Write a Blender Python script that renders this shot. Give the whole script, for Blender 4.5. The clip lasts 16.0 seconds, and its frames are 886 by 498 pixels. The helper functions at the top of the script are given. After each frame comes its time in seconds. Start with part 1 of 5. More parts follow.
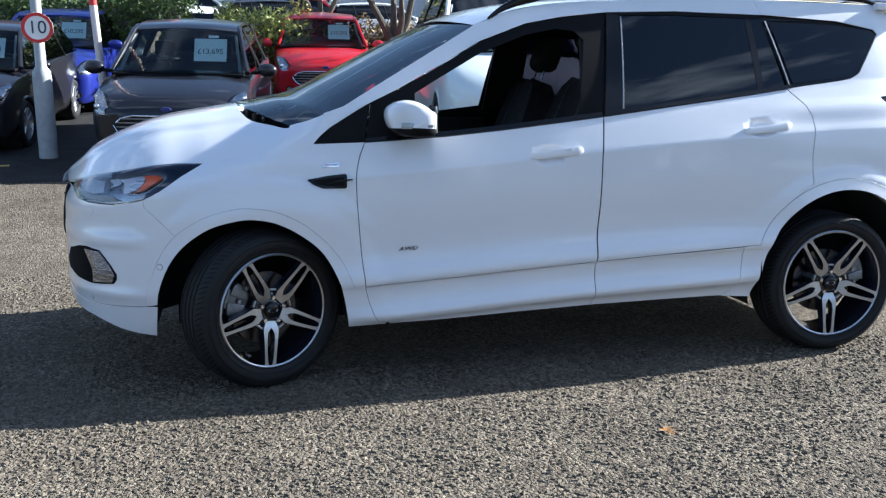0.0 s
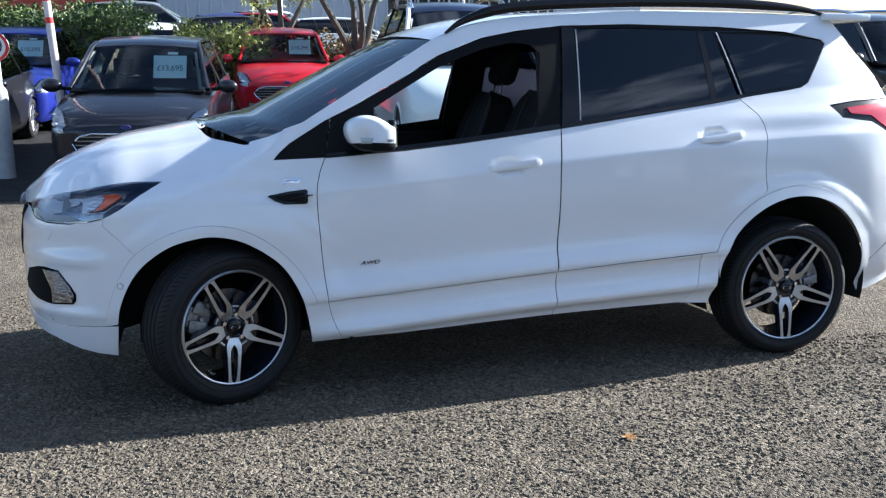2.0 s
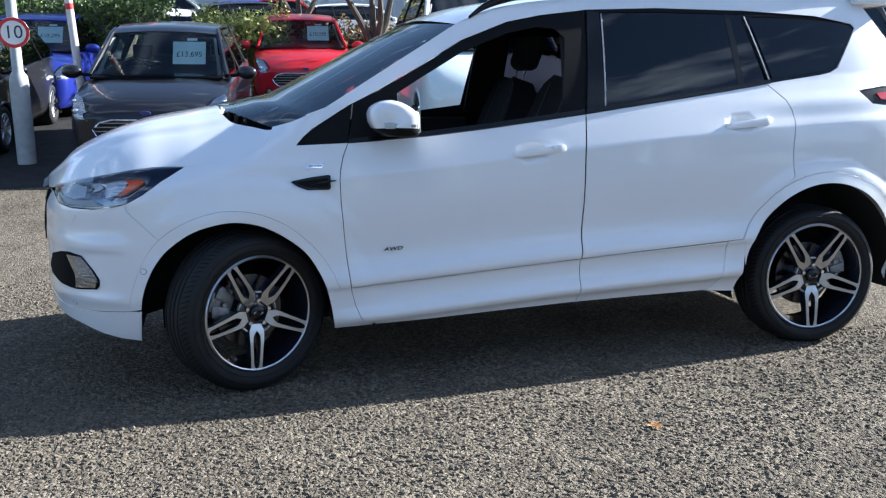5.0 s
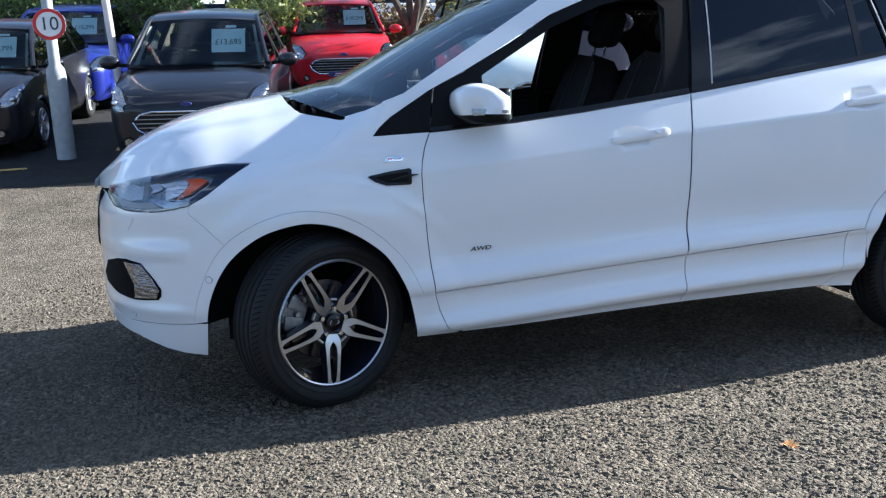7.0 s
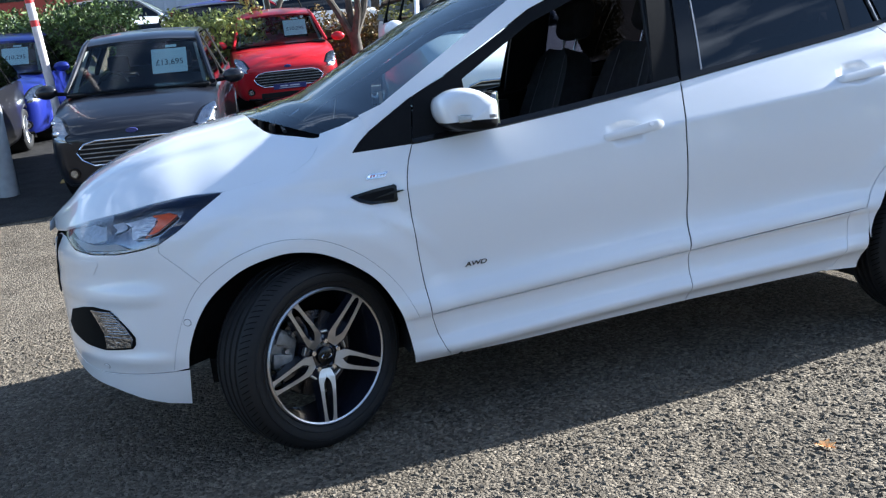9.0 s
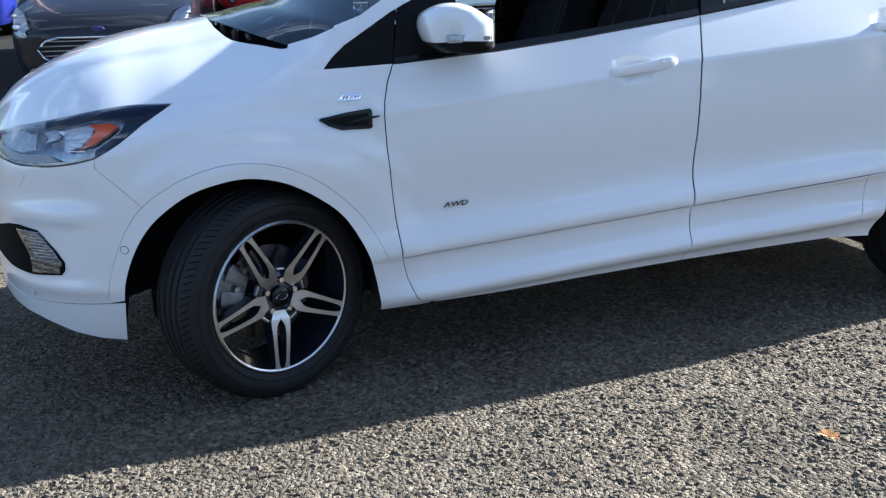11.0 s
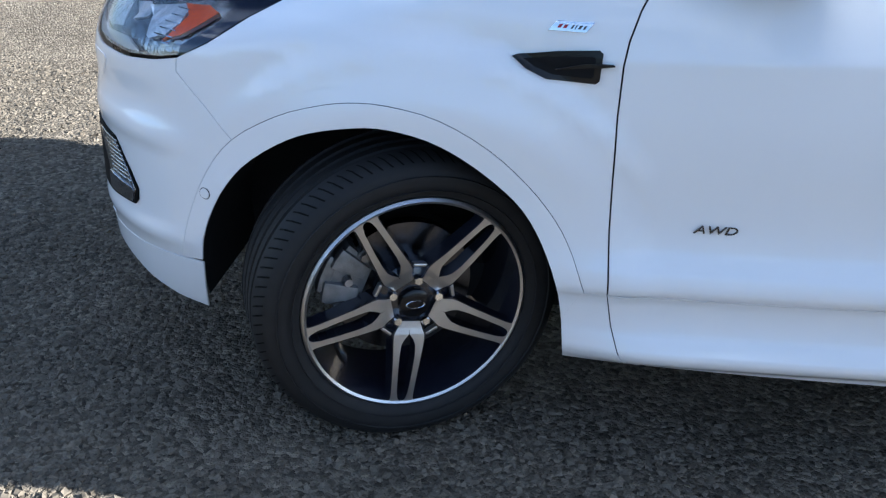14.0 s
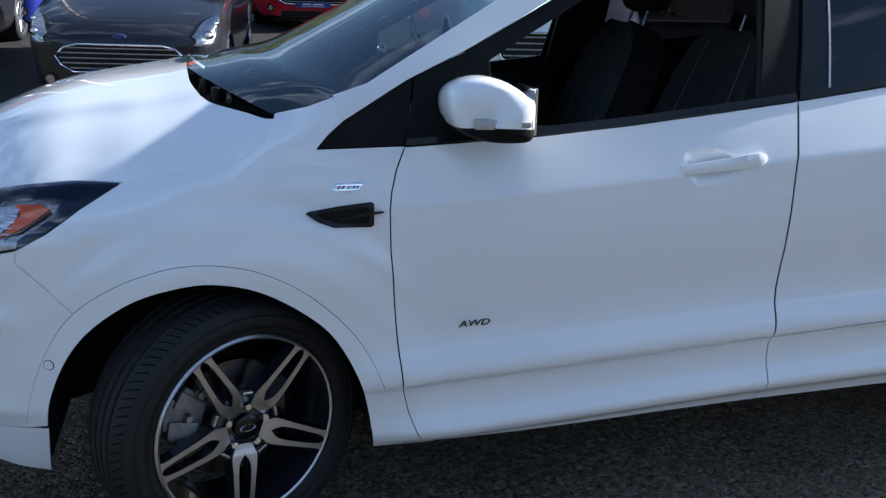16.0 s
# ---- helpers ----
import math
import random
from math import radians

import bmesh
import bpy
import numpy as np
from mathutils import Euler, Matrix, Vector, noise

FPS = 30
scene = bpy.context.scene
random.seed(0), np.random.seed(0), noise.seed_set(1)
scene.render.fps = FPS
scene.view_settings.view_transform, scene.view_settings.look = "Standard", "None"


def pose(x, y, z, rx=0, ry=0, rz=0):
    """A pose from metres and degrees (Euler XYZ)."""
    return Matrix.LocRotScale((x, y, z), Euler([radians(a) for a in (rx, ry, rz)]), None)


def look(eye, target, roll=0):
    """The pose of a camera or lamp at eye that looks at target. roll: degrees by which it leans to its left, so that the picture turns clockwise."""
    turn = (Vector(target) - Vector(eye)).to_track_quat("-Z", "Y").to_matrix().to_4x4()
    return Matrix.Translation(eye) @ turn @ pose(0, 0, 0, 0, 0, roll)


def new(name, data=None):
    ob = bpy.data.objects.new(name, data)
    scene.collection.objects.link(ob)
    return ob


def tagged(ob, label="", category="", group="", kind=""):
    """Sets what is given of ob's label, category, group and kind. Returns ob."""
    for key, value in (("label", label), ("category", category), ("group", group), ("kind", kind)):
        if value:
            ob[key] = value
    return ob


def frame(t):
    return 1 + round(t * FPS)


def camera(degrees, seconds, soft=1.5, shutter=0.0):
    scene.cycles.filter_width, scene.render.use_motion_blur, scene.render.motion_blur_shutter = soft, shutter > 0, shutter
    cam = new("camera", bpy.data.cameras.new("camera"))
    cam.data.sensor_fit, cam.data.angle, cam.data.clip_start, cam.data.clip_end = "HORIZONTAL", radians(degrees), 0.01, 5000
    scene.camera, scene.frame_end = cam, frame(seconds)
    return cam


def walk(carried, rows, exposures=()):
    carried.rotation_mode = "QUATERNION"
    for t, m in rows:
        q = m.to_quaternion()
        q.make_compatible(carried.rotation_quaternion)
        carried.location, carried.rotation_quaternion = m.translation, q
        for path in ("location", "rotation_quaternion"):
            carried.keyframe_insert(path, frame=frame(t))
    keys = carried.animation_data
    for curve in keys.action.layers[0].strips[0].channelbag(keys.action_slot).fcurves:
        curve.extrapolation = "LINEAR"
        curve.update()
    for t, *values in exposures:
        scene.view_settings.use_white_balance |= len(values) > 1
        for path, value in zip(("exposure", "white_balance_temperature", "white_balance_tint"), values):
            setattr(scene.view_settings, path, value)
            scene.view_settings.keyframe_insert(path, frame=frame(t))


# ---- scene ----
from mathutils.geometry import delaunay_2d_cdt

cam = camera(51.2, 16.0, soft=1.25)
PATH = [
    (0, (-0.158, -3.832, 1.292), (0.285, -1.914, 0.939), 0.3),
    (0.5, (-0.153, -3.841, 1.293), (0.298, -1.922, 0.954), 0.0),
    (1, (-0.145, -3.851, 1.297), (0.323, -1.934, 0.97), 0.0),
    (1.5, (-0.144, -3.86, 1.296), (0.345, -1.948, 0.971), -0.1),
    (2, (-0.145, -3.861, 1.299), (0.37, -1.956, 0.972), -0.5),
    (2.5, (-0.137, -3.846, 1.298), (0.391, -1.945, 0.974), -0.8),
    (3, (-0.142, -3.859, 1.298), (0.371, -1.955, 0.965), -0.7),
    (5.5, (-0.175, -3.798, 1.282), (0.279, -1.886, 0.913), -0.3),
    (6, (-0.187, -3.702, 1.273), (0.202, -1.781, 0.877), -0.7),
    (6.5, (-0.224, -3.509, 1.285), (0.134, -1.583, 0.883), -1.8),
    (7, (-0.308, -3.39, 1.287), (0.106, -1.472, 0.9), -2.0),
    (7.5, (-0.455, -3.291, 1.302), (0.148, -1.421, 0.926), -2.9),
    (8, (-0.512, -3.218, 1.293), (0.12, -1.363, 0.895), -3.2),
    (8.5, (-0.461, -3.159, 1.307), (0.086, -1.274, 0.919), -4.9),
    (9, (-0.39, -3.123, 1.31), (0.122, -1.23, 0.919), -6.2),
    (9.5, (-0.343, -3.104, 1.309), (0.194, -1.219, 0.911), -5.3),
    (9.7, (-0.332, -3.081, 1.304), (0.213, -1.206, 0.873), -4.3),
    (11.8, (-0.191, -2.47, 1.283), (0.346, -0.648, 0.657), -1.5),
    (12, (-0.138, -2.389, 1.307), (0.381, -0.577, 0.639), -1.8),
    (12.5, (-0.037, -2.232, 1.297), (0.47, -0.458, 0.527), -0.1),
    (13, (0.037, -1.989, 1.291), (0.451, -0.234, 0.426), 3.0),
    (13.5, (0.085, -1.825, 1.277), (0.206, -0.018, 0.428), 3.3),
    (14, (0.195, -1.661, 1.299), (0.043, 0.136, 0.435), 4.0),
    (14.5, (0.21, -1.616, 1.332), (0.015, 0.183, 0.481), 3.7),
    (15, (0.106, -1.767, 1.375), (0.118, 0.114, 0.695), 2.2),
    (15.5, (0.013, -1.95, 1.388), (0.289, -0.04, 0.862), 1.3),
    (16, (-0.054, -2.134, 1.402), (0.419, -0.264, 0.873), 1.2),
]
# the bay in which the white car stands slopes down by six degrees, away from the camera, to the level car park; rows are in the bay's own frame
BAY = Matrix.Translation((0, 0, 0.41)) @ Matrix.Rotation(radians(-6.0), 4, "X")
walk(cam, [(t, BAY @ look(eye, target, roll)) for t, eye, target, roll in PATH], exposures=[(0.0, 1.98, 5420, 10), (3.0, 1.97, 5420, 10), (6.0, 2.06, 5420, 10), (9.5, 2.15, 5420, 10), (12.0, 2.20, 5440, 10), (13.0, 2.40, 5440, 10), (14.5, 2.50, 5480, 10), (15.2, 2.12, 5480, 10), (16.0, 1.80, 5480, 10)])

# ---- light ----
SUN = (BAY.to_3x3() @ Vector((2.05, 0.265, 1.0))).normalized()
world = bpy.data.worlds.new("sky")
scene.world = world
world.use_nodes = True
wn = world.node_tree
wn.nodes.clear()
w_out, w_bg, w_sky = wn.nodes.new("ShaderNodeOutputWorld"), wn.nodes.new("ShaderNodeBackground"), wn.nodes.new("ShaderNodeTexSky")
w_sky.sky_type, w_sky.sun_disc = "NISHITA", False
w_sky.sun_elevation, w_sky.sun_rotation = math.asin(SUN.z), math.atan2(SUN.x, SUN.y)
w_sky.air_density, w_sky.dust_density, w_sky.ozone_density = 1.0, 0.6, 1.5
w_coord, w_map, w_noise, w_ramp, w_mix = (wn.nodes.new(k) for k in ("ShaderNodeTexCoord", "ShaderNodeMapping", "ShaderNodeTexNoise", "ShaderNodeValToRGB", "ShaderNodeMix"))
w_map.inputs["Scale"].default_value = (1.0, 1.0, 3.2)
w_noise.inputs["Scale"].default_value, w_noise.inputs["Detail"].default_value, w_noise.inputs["Roughness"].default_value = 2.6, 7.0, 0.58
w_ramp.color_ramp.elements[0].position, w_ramp.color_ramp.elements[1].position = 0.53, 0.66
w_mix.data_type = "RGBA"
w_mix.inputs["B"].default_value = (8.8, 9.5, 10.6, 1)
wn.links.new(w_coord.outputs["Generated"], w_map.inputs["Vector"])
wn.links.new(w_map.outputs["Vector"], w_noise.inputs["Vector"])
wn.links.new(w_noise.outputs["Fac"], w_ramp.inputs["Fac"])
wn.links.new(w_ramp.outputs["Color"], w_mix.inputs["Factor"])
wn.links.new(w_sky.outputs["Color"], w_mix.inputs["A"])
wn.links.new(w_mix.outputs["Result"], w_bg.inputs["Color"])
wn.links.new(w_bg.outputs["Background"], w_out.inputs["Surface"])
w_bg.inputs["Strength"].default_value = 0.048
sun = new("sun", bpy.data.lights.new("sun", "SUN"))
sun.data.energy, sun.data.angle, sun.data.color = 5.0, radians(0.53), (1.0, 0.915, 0.78)
sun.matrix_world = look(SUN * 40, (0, 0, 0))

# ---- materials ----


def material(name, colour, rough=0.5, metal=0.0, coat=0.0, vary=0.0, scale=20.0, bump=0.0, bump_scale=200.0, spec=0.5, colour2=None):
    """A surface with variation at two scales and a fine relief, in metres."""
    m = bpy.data.materials.new(name)
    m.use_nodes = True
    t = m.node_tree
    b = t.nodes["Principled BSDF"]
    b.inputs["Base Color"].default_value = (*colour, 1)
    b.inputs["Roughness"].default_value, b.inputs["Metallic"].default_value = rough, metal
    b.inputs["Specular IOR Level"].default_value = spec
    if coat:
        b.inputs["Coat Weight"].default_value, b.inputs["Coat Roughness"].default_value = coat, 0.025
    co = t.nodes.new("ShaderNodeTexCoord")
    if vary or colour2:
        n1, n2, mx, rp = (t.nodes.new(k) for k in ("ShaderNodeTexNoise", "ShaderNodeTexNoise", "ShaderNodeMath", "ShaderNodeMix"))
        n1.inputs["Scale"].default_value, n1.inputs["Detail"].default_value = scale, 5
        n2.inputs["Scale"].default_value, n2.inputs["Detail"].default_value = scale * 0.13, 4
        mx.operation = "MULTIPLY_ADD"
        mx.inputs[1].default_value = 0.5
        t.links.new(co.outputs["Object"], n1.inputs["Vector"]), t.links.new(co.outputs["Object"], n2.inputs["Vector"])
        t.links.new(n1.outputs["Fac"], mx.inputs[0])
        half = t.nodes.new("ShaderNodeMath")
        half.operation = "MULTIPLY"
        half.inputs[1].default_value = 0.5
        t.links.new(n2.outputs["Fac"], half.inputs[0]), t.links.new(half.outputs[0], mx.inputs[2])
        ramp_node = t.nodes.new("ShaderNodeMapRange")
        ramp_node.inputs["From Min"].default_value, ramp_node.inputs["From Max"].default_value = 0.36, 0.64
        t.links.new(mx.outputs[0], ramp_node.inputs["Value"])
        rp.data_type = "RGBA"
        rp.inputs["A"].default_value = (*[c * (1 - vary) for c in colour], 1)
        rp.inputs["B"].default_value = (*(colour2 or [min(1, c * (1 + vary)) for c in colour]), 1)
        t.links.new(ramp_node.outputs["Result"], rp.inputs["Factor"])
        t.links.new(rp.outputs["Result"], b.inputs["Base Color"])
    if bump:
        n3, bp = t.nodes.new("ShaderNodeTexNoise"), t.nodes.new("ShaderNodeBump")
        n3.inputs["Scale"].default_value, n3.inputs["Detail"].default_value = bump_scale, 4
        bp.inputs["Strength"].default_value, bp.inputs["Distance"].default_value = bump, 0.4 / bump_scale
        t.links.new(co.outputs["Object"], n3.inputs["Vector"]), t.links.new(n3.outputs["Fac"], bp.inputs["Height"]), t.links.new(bp.outputs["Normal"], b.inputs["Normal"])
    return m


def glass(name, tint, gloss=1.0):
    """A thin pane: it tints what is behind it and mirrors by Fresnel."""
    m = bpy.data.materials.new(name)
    m.use_nodes = True
    t = m.node_tree
    t.nodes.clear()
    o, mix, tr, gl, fr = (t.nodes.new(k) for k in ("ShaderNodeOutputMaterial", "ShaderNodeMixShader", "ShaderNodeBsdfTransparent", "ShaderNodeBsdfGlossy", "ShaderNodeFresnel"))
    tr.inputs["Color"].default_value = (*tint, 1)
    gl.inputs["Roughness"].default_value, fr.inputs["IOR"].default_value = 0.015, 1.52 * gloss
    t.links.new(fr.outputs["Fac"], mix.inputs["Fac"]), t.links.new(tr.outputs[0], mix.inputs[1]), t.links.new(gl.outputs[0], mix.inputs[2]), t.links.new(mix.outputs[0], o.inputs["Surface"])
    return m


def asphalt_material():
    """Worn asphalt with pale stone chippings in a brown-grey binder."""
    m = bpy.data.materials.new("asphalt")
    m.use_nodes = True
    t = m.node_tree
    b = t.nodes["Principled BSDF"]
    b.inputs["Roughness"].default_value, b.inputs["Specular IOR Level"].default_value = 0.9, 0.08
    co = t.nodes.new("ShaderNodeTexCoord")
    v1, v2, big = t.nodes.new("ShaderNodeTexVoronoi"), t.nodes.new("ShaderNodeTexVoronoi"), t.nodes.new("ShaderNodeTexNoise")
    v1.inputs["Scale"].default_value, v2.inputs["Scale"].default_value = 75.0, 190.0
    big.inputs["Scale"].default_value, big.inputs["Detail"].default_value = 1.7, 6
    for n in (v1, v2, big):
        t.links.new(co.outputs["Object"], n.inputs["Vector"])
    stone = t.nodes.new("ShaderNodeValToRGB")
    stone.color_ramp.elements[0].color, stone.color_ramp.elements[1].color = (0.046, 0.039, 0.030, 1), (0.255, 0.215, 0.160, 1)
    e = stone.color_ramp.elements.new(0.55)
    e.color = (0.132, 0.112, 0.085, 1)
    t.links.new(v1.outputs["Color"], stone.inputs["Fac"])
    tone = t.nodes.new("ShaderNodeMapRange")
    tone.inputs["From Min"].default_value, tone.inputs["From Max"].default_value, tone.inputs["To Min"].default_value, tone.inputs["To Max"].default_value = 0.3, 0.7, 0.72, 1.2
    t.links.new(big.outputs["Fac"], tone.inputs["Value"])
    mul = t.nodes.new("ShaderNodeMix")
    mul.data_type, mul.blend_type = "RGBA", "MULTIPLY"
    mul.inputs["Factor"].default_value = 1.0
    t.links.new(stone.outputs["Color"], mul.inputs["A"]), t.links.new(tone.outputs["Result"], mul.inputs["B"])
    t.links.new(mul.outputs["Result"], b.inputs["Base Color"])
    add = t.nodes.new("ShaderNodeMath")
    add.operation = "MULTIPLY_ADD"
    add.inputs[1].default_value = 0.4
    t.links.new(v2.outputs["Distance"], add.inputs[0]), t.links.new(v1.outputs["Distance"], add.inputs[2])
    bp = t.nodes.new("ShaderNodeBump")
    bp.invert = True
    bp.inputs["Strength"].default_value, bp.inputs["Distance"].default_value = 1.0, 0.012
    t.links.new(add.outputs[0], bp.inputs["Height"]), t.links.new(bp.outputs["Normal"], b.inputs["Normal"])
    return m


WHITE = material("white_paint", (0.71, 0.72, 0.735), 0.35, coat=1.0, vary=0.012, scale=3.0)
BLACK_PLASTIC = material("black_plastic", (0.006, 0.006, 0.0065), 0.55, spec=0.10, vary=0.2, scale=60, bump=0.15, bump_scale=900)
GLOSS_BLACK = material("gloss_black", (0.005, 0.005, 0.006), 0.2, spec=0.28, coat=0.08, vary=0.1)
LINER = material("felt_liner", (0.006, 0.006, 0.006), 0.95, vary=0.3, bump=0.3)
RUBBER = material("tyre_rubber", (0.0085, 0.0085, 0.009), 0.66, vary=0.25, scale=30, bump=0.2, bump_scale=500, spec=0.32)
ALLOY = material("machined_alloy", (0.50, 0.50, 0.51), 0.34, metal=1.0, vary=0.06, scale=50)
DARK_ALLOY = material("black_alloy", (0.011, 0.012, 0.019), 0.22, coat=0.7, vary=0.15, scale=40)
CHROME = material("chrome", (0.75, 0.76, 0.78), 0.10, metal=1.0, vary=0.03)
STEEL = material("worn_steel", (0.32, 0.32, 0.33), 0.45, metal=0.9, vary=0.25, scale=40, bump=0.2)
CAST_GREY = material("cast_iron_paint", (0.20, 0.205, 0.21), 0.42, metal=0.5, vary=0.3, scale=50, bump=0.3, bump_scale=150)
ORANGE = material("amber_lens", (0.85, 0.13, 0.03), 0.18, coat=0.6, vary=0.1, scale=120)
RED_LENS = material("red_lens", (0.45, 0.01, 0.02), 0.15, coat=1.0, vary=0.1, scale=80)
FABRIC = material("seat_fabric", (0.034, 0.034, 0.038), 0.85, vary=0.3, scale=200, bump=0.4, bump_scale=900)
TRIM = material("cabin_trim", (0.016, 0.016, 0.018), 0.6, vary=0.2, scale=80, bump=0.25, bump_scale=700)
STITCH = material("pale_stitching", (0.45, 0.45, 0.45), 0.7, vary=0.1)
SEAM = material("grey_seam", (0.16, 0.16, 0.17), 0.7, vary=0.1)
CLEAR = glass("clear_glass", (0.80, 0.88, 0.87))
TINTED = glass("tinted_glass", (0.022, 0.023, 0.032), 1.05)
LENS = glass("lamp_lens", (0.94, 0.95, 0.96), 0.86)
GLAZED = glass("screen_glass", (0.34, 0.42, 0.47), 1.24)
PARKED_SCREEN = glass("parked_screen_glass", (0.78, 0.86, 0.85), 0.88)
MATT_BLACK = material("matt_black", (0.004, 0.004, 0.004), 0.75, spec=0.08, vary=0.2, bump=0.1)
DARK_CHROME = material("dark_chrome", (0.10, 0.10, 0.11), 0.25, metal=1.0, vary=0.1)
# black trim; the blue of sky mirrored in the lens is put into its colour
SKY_TINT_TRIM = material("sky_tint_lamp_trim", (0.006, 0.009, 0.030), 0.12, coat=0.6, vary=0.15)
FACET = material("faceted_reflector", (0.72, 0.74, 0.77), 0.22, metal=0.55, vary=0.12, scale=90, bump=0.9, bump_scale=45)
INDICATOR = material("indicator_lens", (0.42, 0.44, 0.47), 0.18, metal=0.6, vary=0.2, scale=80, bump=0.3, bump_scale=120)
FOG_FACET = material("fog_reflector", (0.34, 0.35, 0.37), 0.20, metal=1.0, vary=0.2, scale=90, bump=0.6, bump_scale=60)
ASPHALT = asphalt_material()

# ---- helpers for shapes ----


def part(name, bm, mat, parent, label="", smooth=True):
    """Links a bmesh as one mesh object under a thing or a part."""
    me = bpy.data.meshes.new(name)
    bmesh.ops.recalc_face_normals(bm, faces=bm.faces)
    bm.to_mesh(me)
    bm.free()
    me.materials.append(mat)
    if smooth:
        me.polygons.foreach_set("use_smooth", [True] * len(me.polygons))
        me.set_sharp_from_angle(angle=radians(38))
    ob = new(name, me)
    ob.parent = parent
    return tagged(ob, label)


def thing(name, label, category, group="", m=None, kind=""):
    ob = new(name)
    ob.empty_display_size = 0.1
    if m is not None:
        ob.matrix_world = m
    return tagged(ob, label, category, group, kind)


def box(bm, x0, x1, y0, y1, z0, z1, bevel=0.0, m=None):
    made = bmesh.ops.create_cube(bm, size=1)["verts"]
    for v in made:
        v.co = Vector(((x0 + x1) / 2 + v.co.x * (x1 - x0), (y0 + y1) / 2 + v.co.y * (y1 - y0), (z0 + z1) / 2 + v.co.z * (z1 - z0)))
    if bevel:
        es = list({e for v in made for e in v.link_edges})
        got = bmesh.ops.bevel(bm, geom=es, offset=bevel, segments=2, profile=0.6, affect="EDGES")
        made = list({v for f in got["faces"] for v in f.verts} | {v for v in made if v.is_valid})
    if m is not None:
        bmesh.ops.transform(bm, matrix=m, verts=[v for v in made if v.is_valid])
    return bm


def boxed(*a, **k):
    return box(bmesh.new(), *a, **k)


def rod(bm, a, b, r, r2=None, n=10):
    """A round bar from a to b."""
    a, b = Vector(a), Vector(b)
    m = Matrix.Translation((a + b) / 2) @ (b - a).to_track_quat("Z", "Y").to_matrix().to_4x4()
    bmesh.ops.create_cone(bm, cap_ends=True, segments=n, radius1=r, radius2=r if r2 is None else r2, depth=(b - a).length, matrix=m)
    return bm


def tube(points, r, n=8, flat=1.0):
    """A bar with round ends swept along points."""
    bm = bmesh.new()
    pts = [Vector(p) for p in points]
    rings = []
    for i, p in enumerate(pts):
        d = (pts[min(i + 1, len(pts) - 1)] - pts[max(i - 1, 0)]).normalized()
        u = d.cross(Vector((0, 0, 1)))
        u = (u if u.length > 1e-3 else d.cross(Vector((0, 1, 0)))).normalized()
        w = u.cross(d)
        ri = r[i] if isinstance(r, (list, tuple)) else r
        rings.append([bm.verts.new(p + ri * (math.cos(a) * u + flat * math.sin(a) * w)) for a in (2 * math.pi * k / n for k in range(n))])
    for a, b in zip(rings, rings[1:]):
        for k in range(n):
            bm.faces.new((a[k], a[(k + 1) % n], b[(k + 1) % n], b[k]))
    bm.faces.new(rings[0]), bm.faces.new(rings[-1][::-1])
    return bm


def lathe(profile, n=64, a0=0.0, a1=2 * math.pi):
    """A ring turned round the local y axis from a profile of (radius, y)."""
    bm = bmesh.new()
    full = abs(a1 - a0) > 6.28
    angles = [a0 + (a1 - a0) * k / n for k in range(n if full else n + 1)]
    rings = [[bm.verts.new((r * math.cos(a), y, r * math.sin(a))) for a in angles] for r, y in profile]
    for p, q in zip(rings, rings[1:]):
        for k in range(len(angles) - (0 if full else 1)):
            j = (k + 1) % len(angles)
            bm.faces.new((p[k], p[j], q[j], q[k]))
    return bm


def grid(rows):
    """A sheet through rows of points."""
    bm = bmesh.new()
    vs = [[bm.verts.new(p) for p in row] for row in rows]
    for a, b in zip(vs, vs[1:]):
        for k in range(len(a) - 1):
            bm.faces.new((a[k], a[k + 1], b[k + 1], b[k]))
    return bm


def line(points, step=0.02, close=False):
    """A line of points, each span cut to steps."""
    out = []
    pts = list(points) + ([points[0]] if close else [])
    for a, b in zip(pts, pts[1:]):
        n = max(1, math.ceil(math.dist(a, b) / step))
        out += [tuple(p + (q - p) * k / n for p, q in zip(a, b)) for k in range(n)]
    return out if close else out + [pts[-1]]


def spline(points, n=6):
    """A smooth line through a few points."""
    p = [np.array(q, float) for q in points]
    p = [2 * p[0] - p[1]] + p + [2 * p[-1] - p[-2]]
    out = []
    for i in range(1, len(p) - 2):
        for k in range(n):
            t = k / n
            out.append(tuple(0.5 * (2 * p[i] + (p[i + 1] - p[i - 1]) * t + (2 * p[i - 1] - 5 * p[i] + 4 * p[i + 1] - p[i + 2]) * t * t + (3 * p[i] - p[i - 1] - 3 * p[i + 1] + p[i + 2]) * t ** 3)))
    return out + [tuple(p[-2])]


def arc(cx, cz, r, a0, a1, n=24, flat=1.0):
    return [(cx + r * math.cos(radians(a0 + (a1 - a0) * k / n)), cz + flat * r * math.sin(radians(a0 + (a1 - a0) * k / n))) for k in range(n + 1)]

# ---- shape of the white car's side: x runs from nose to tail, z up; the value is how far inward the skin lies ----


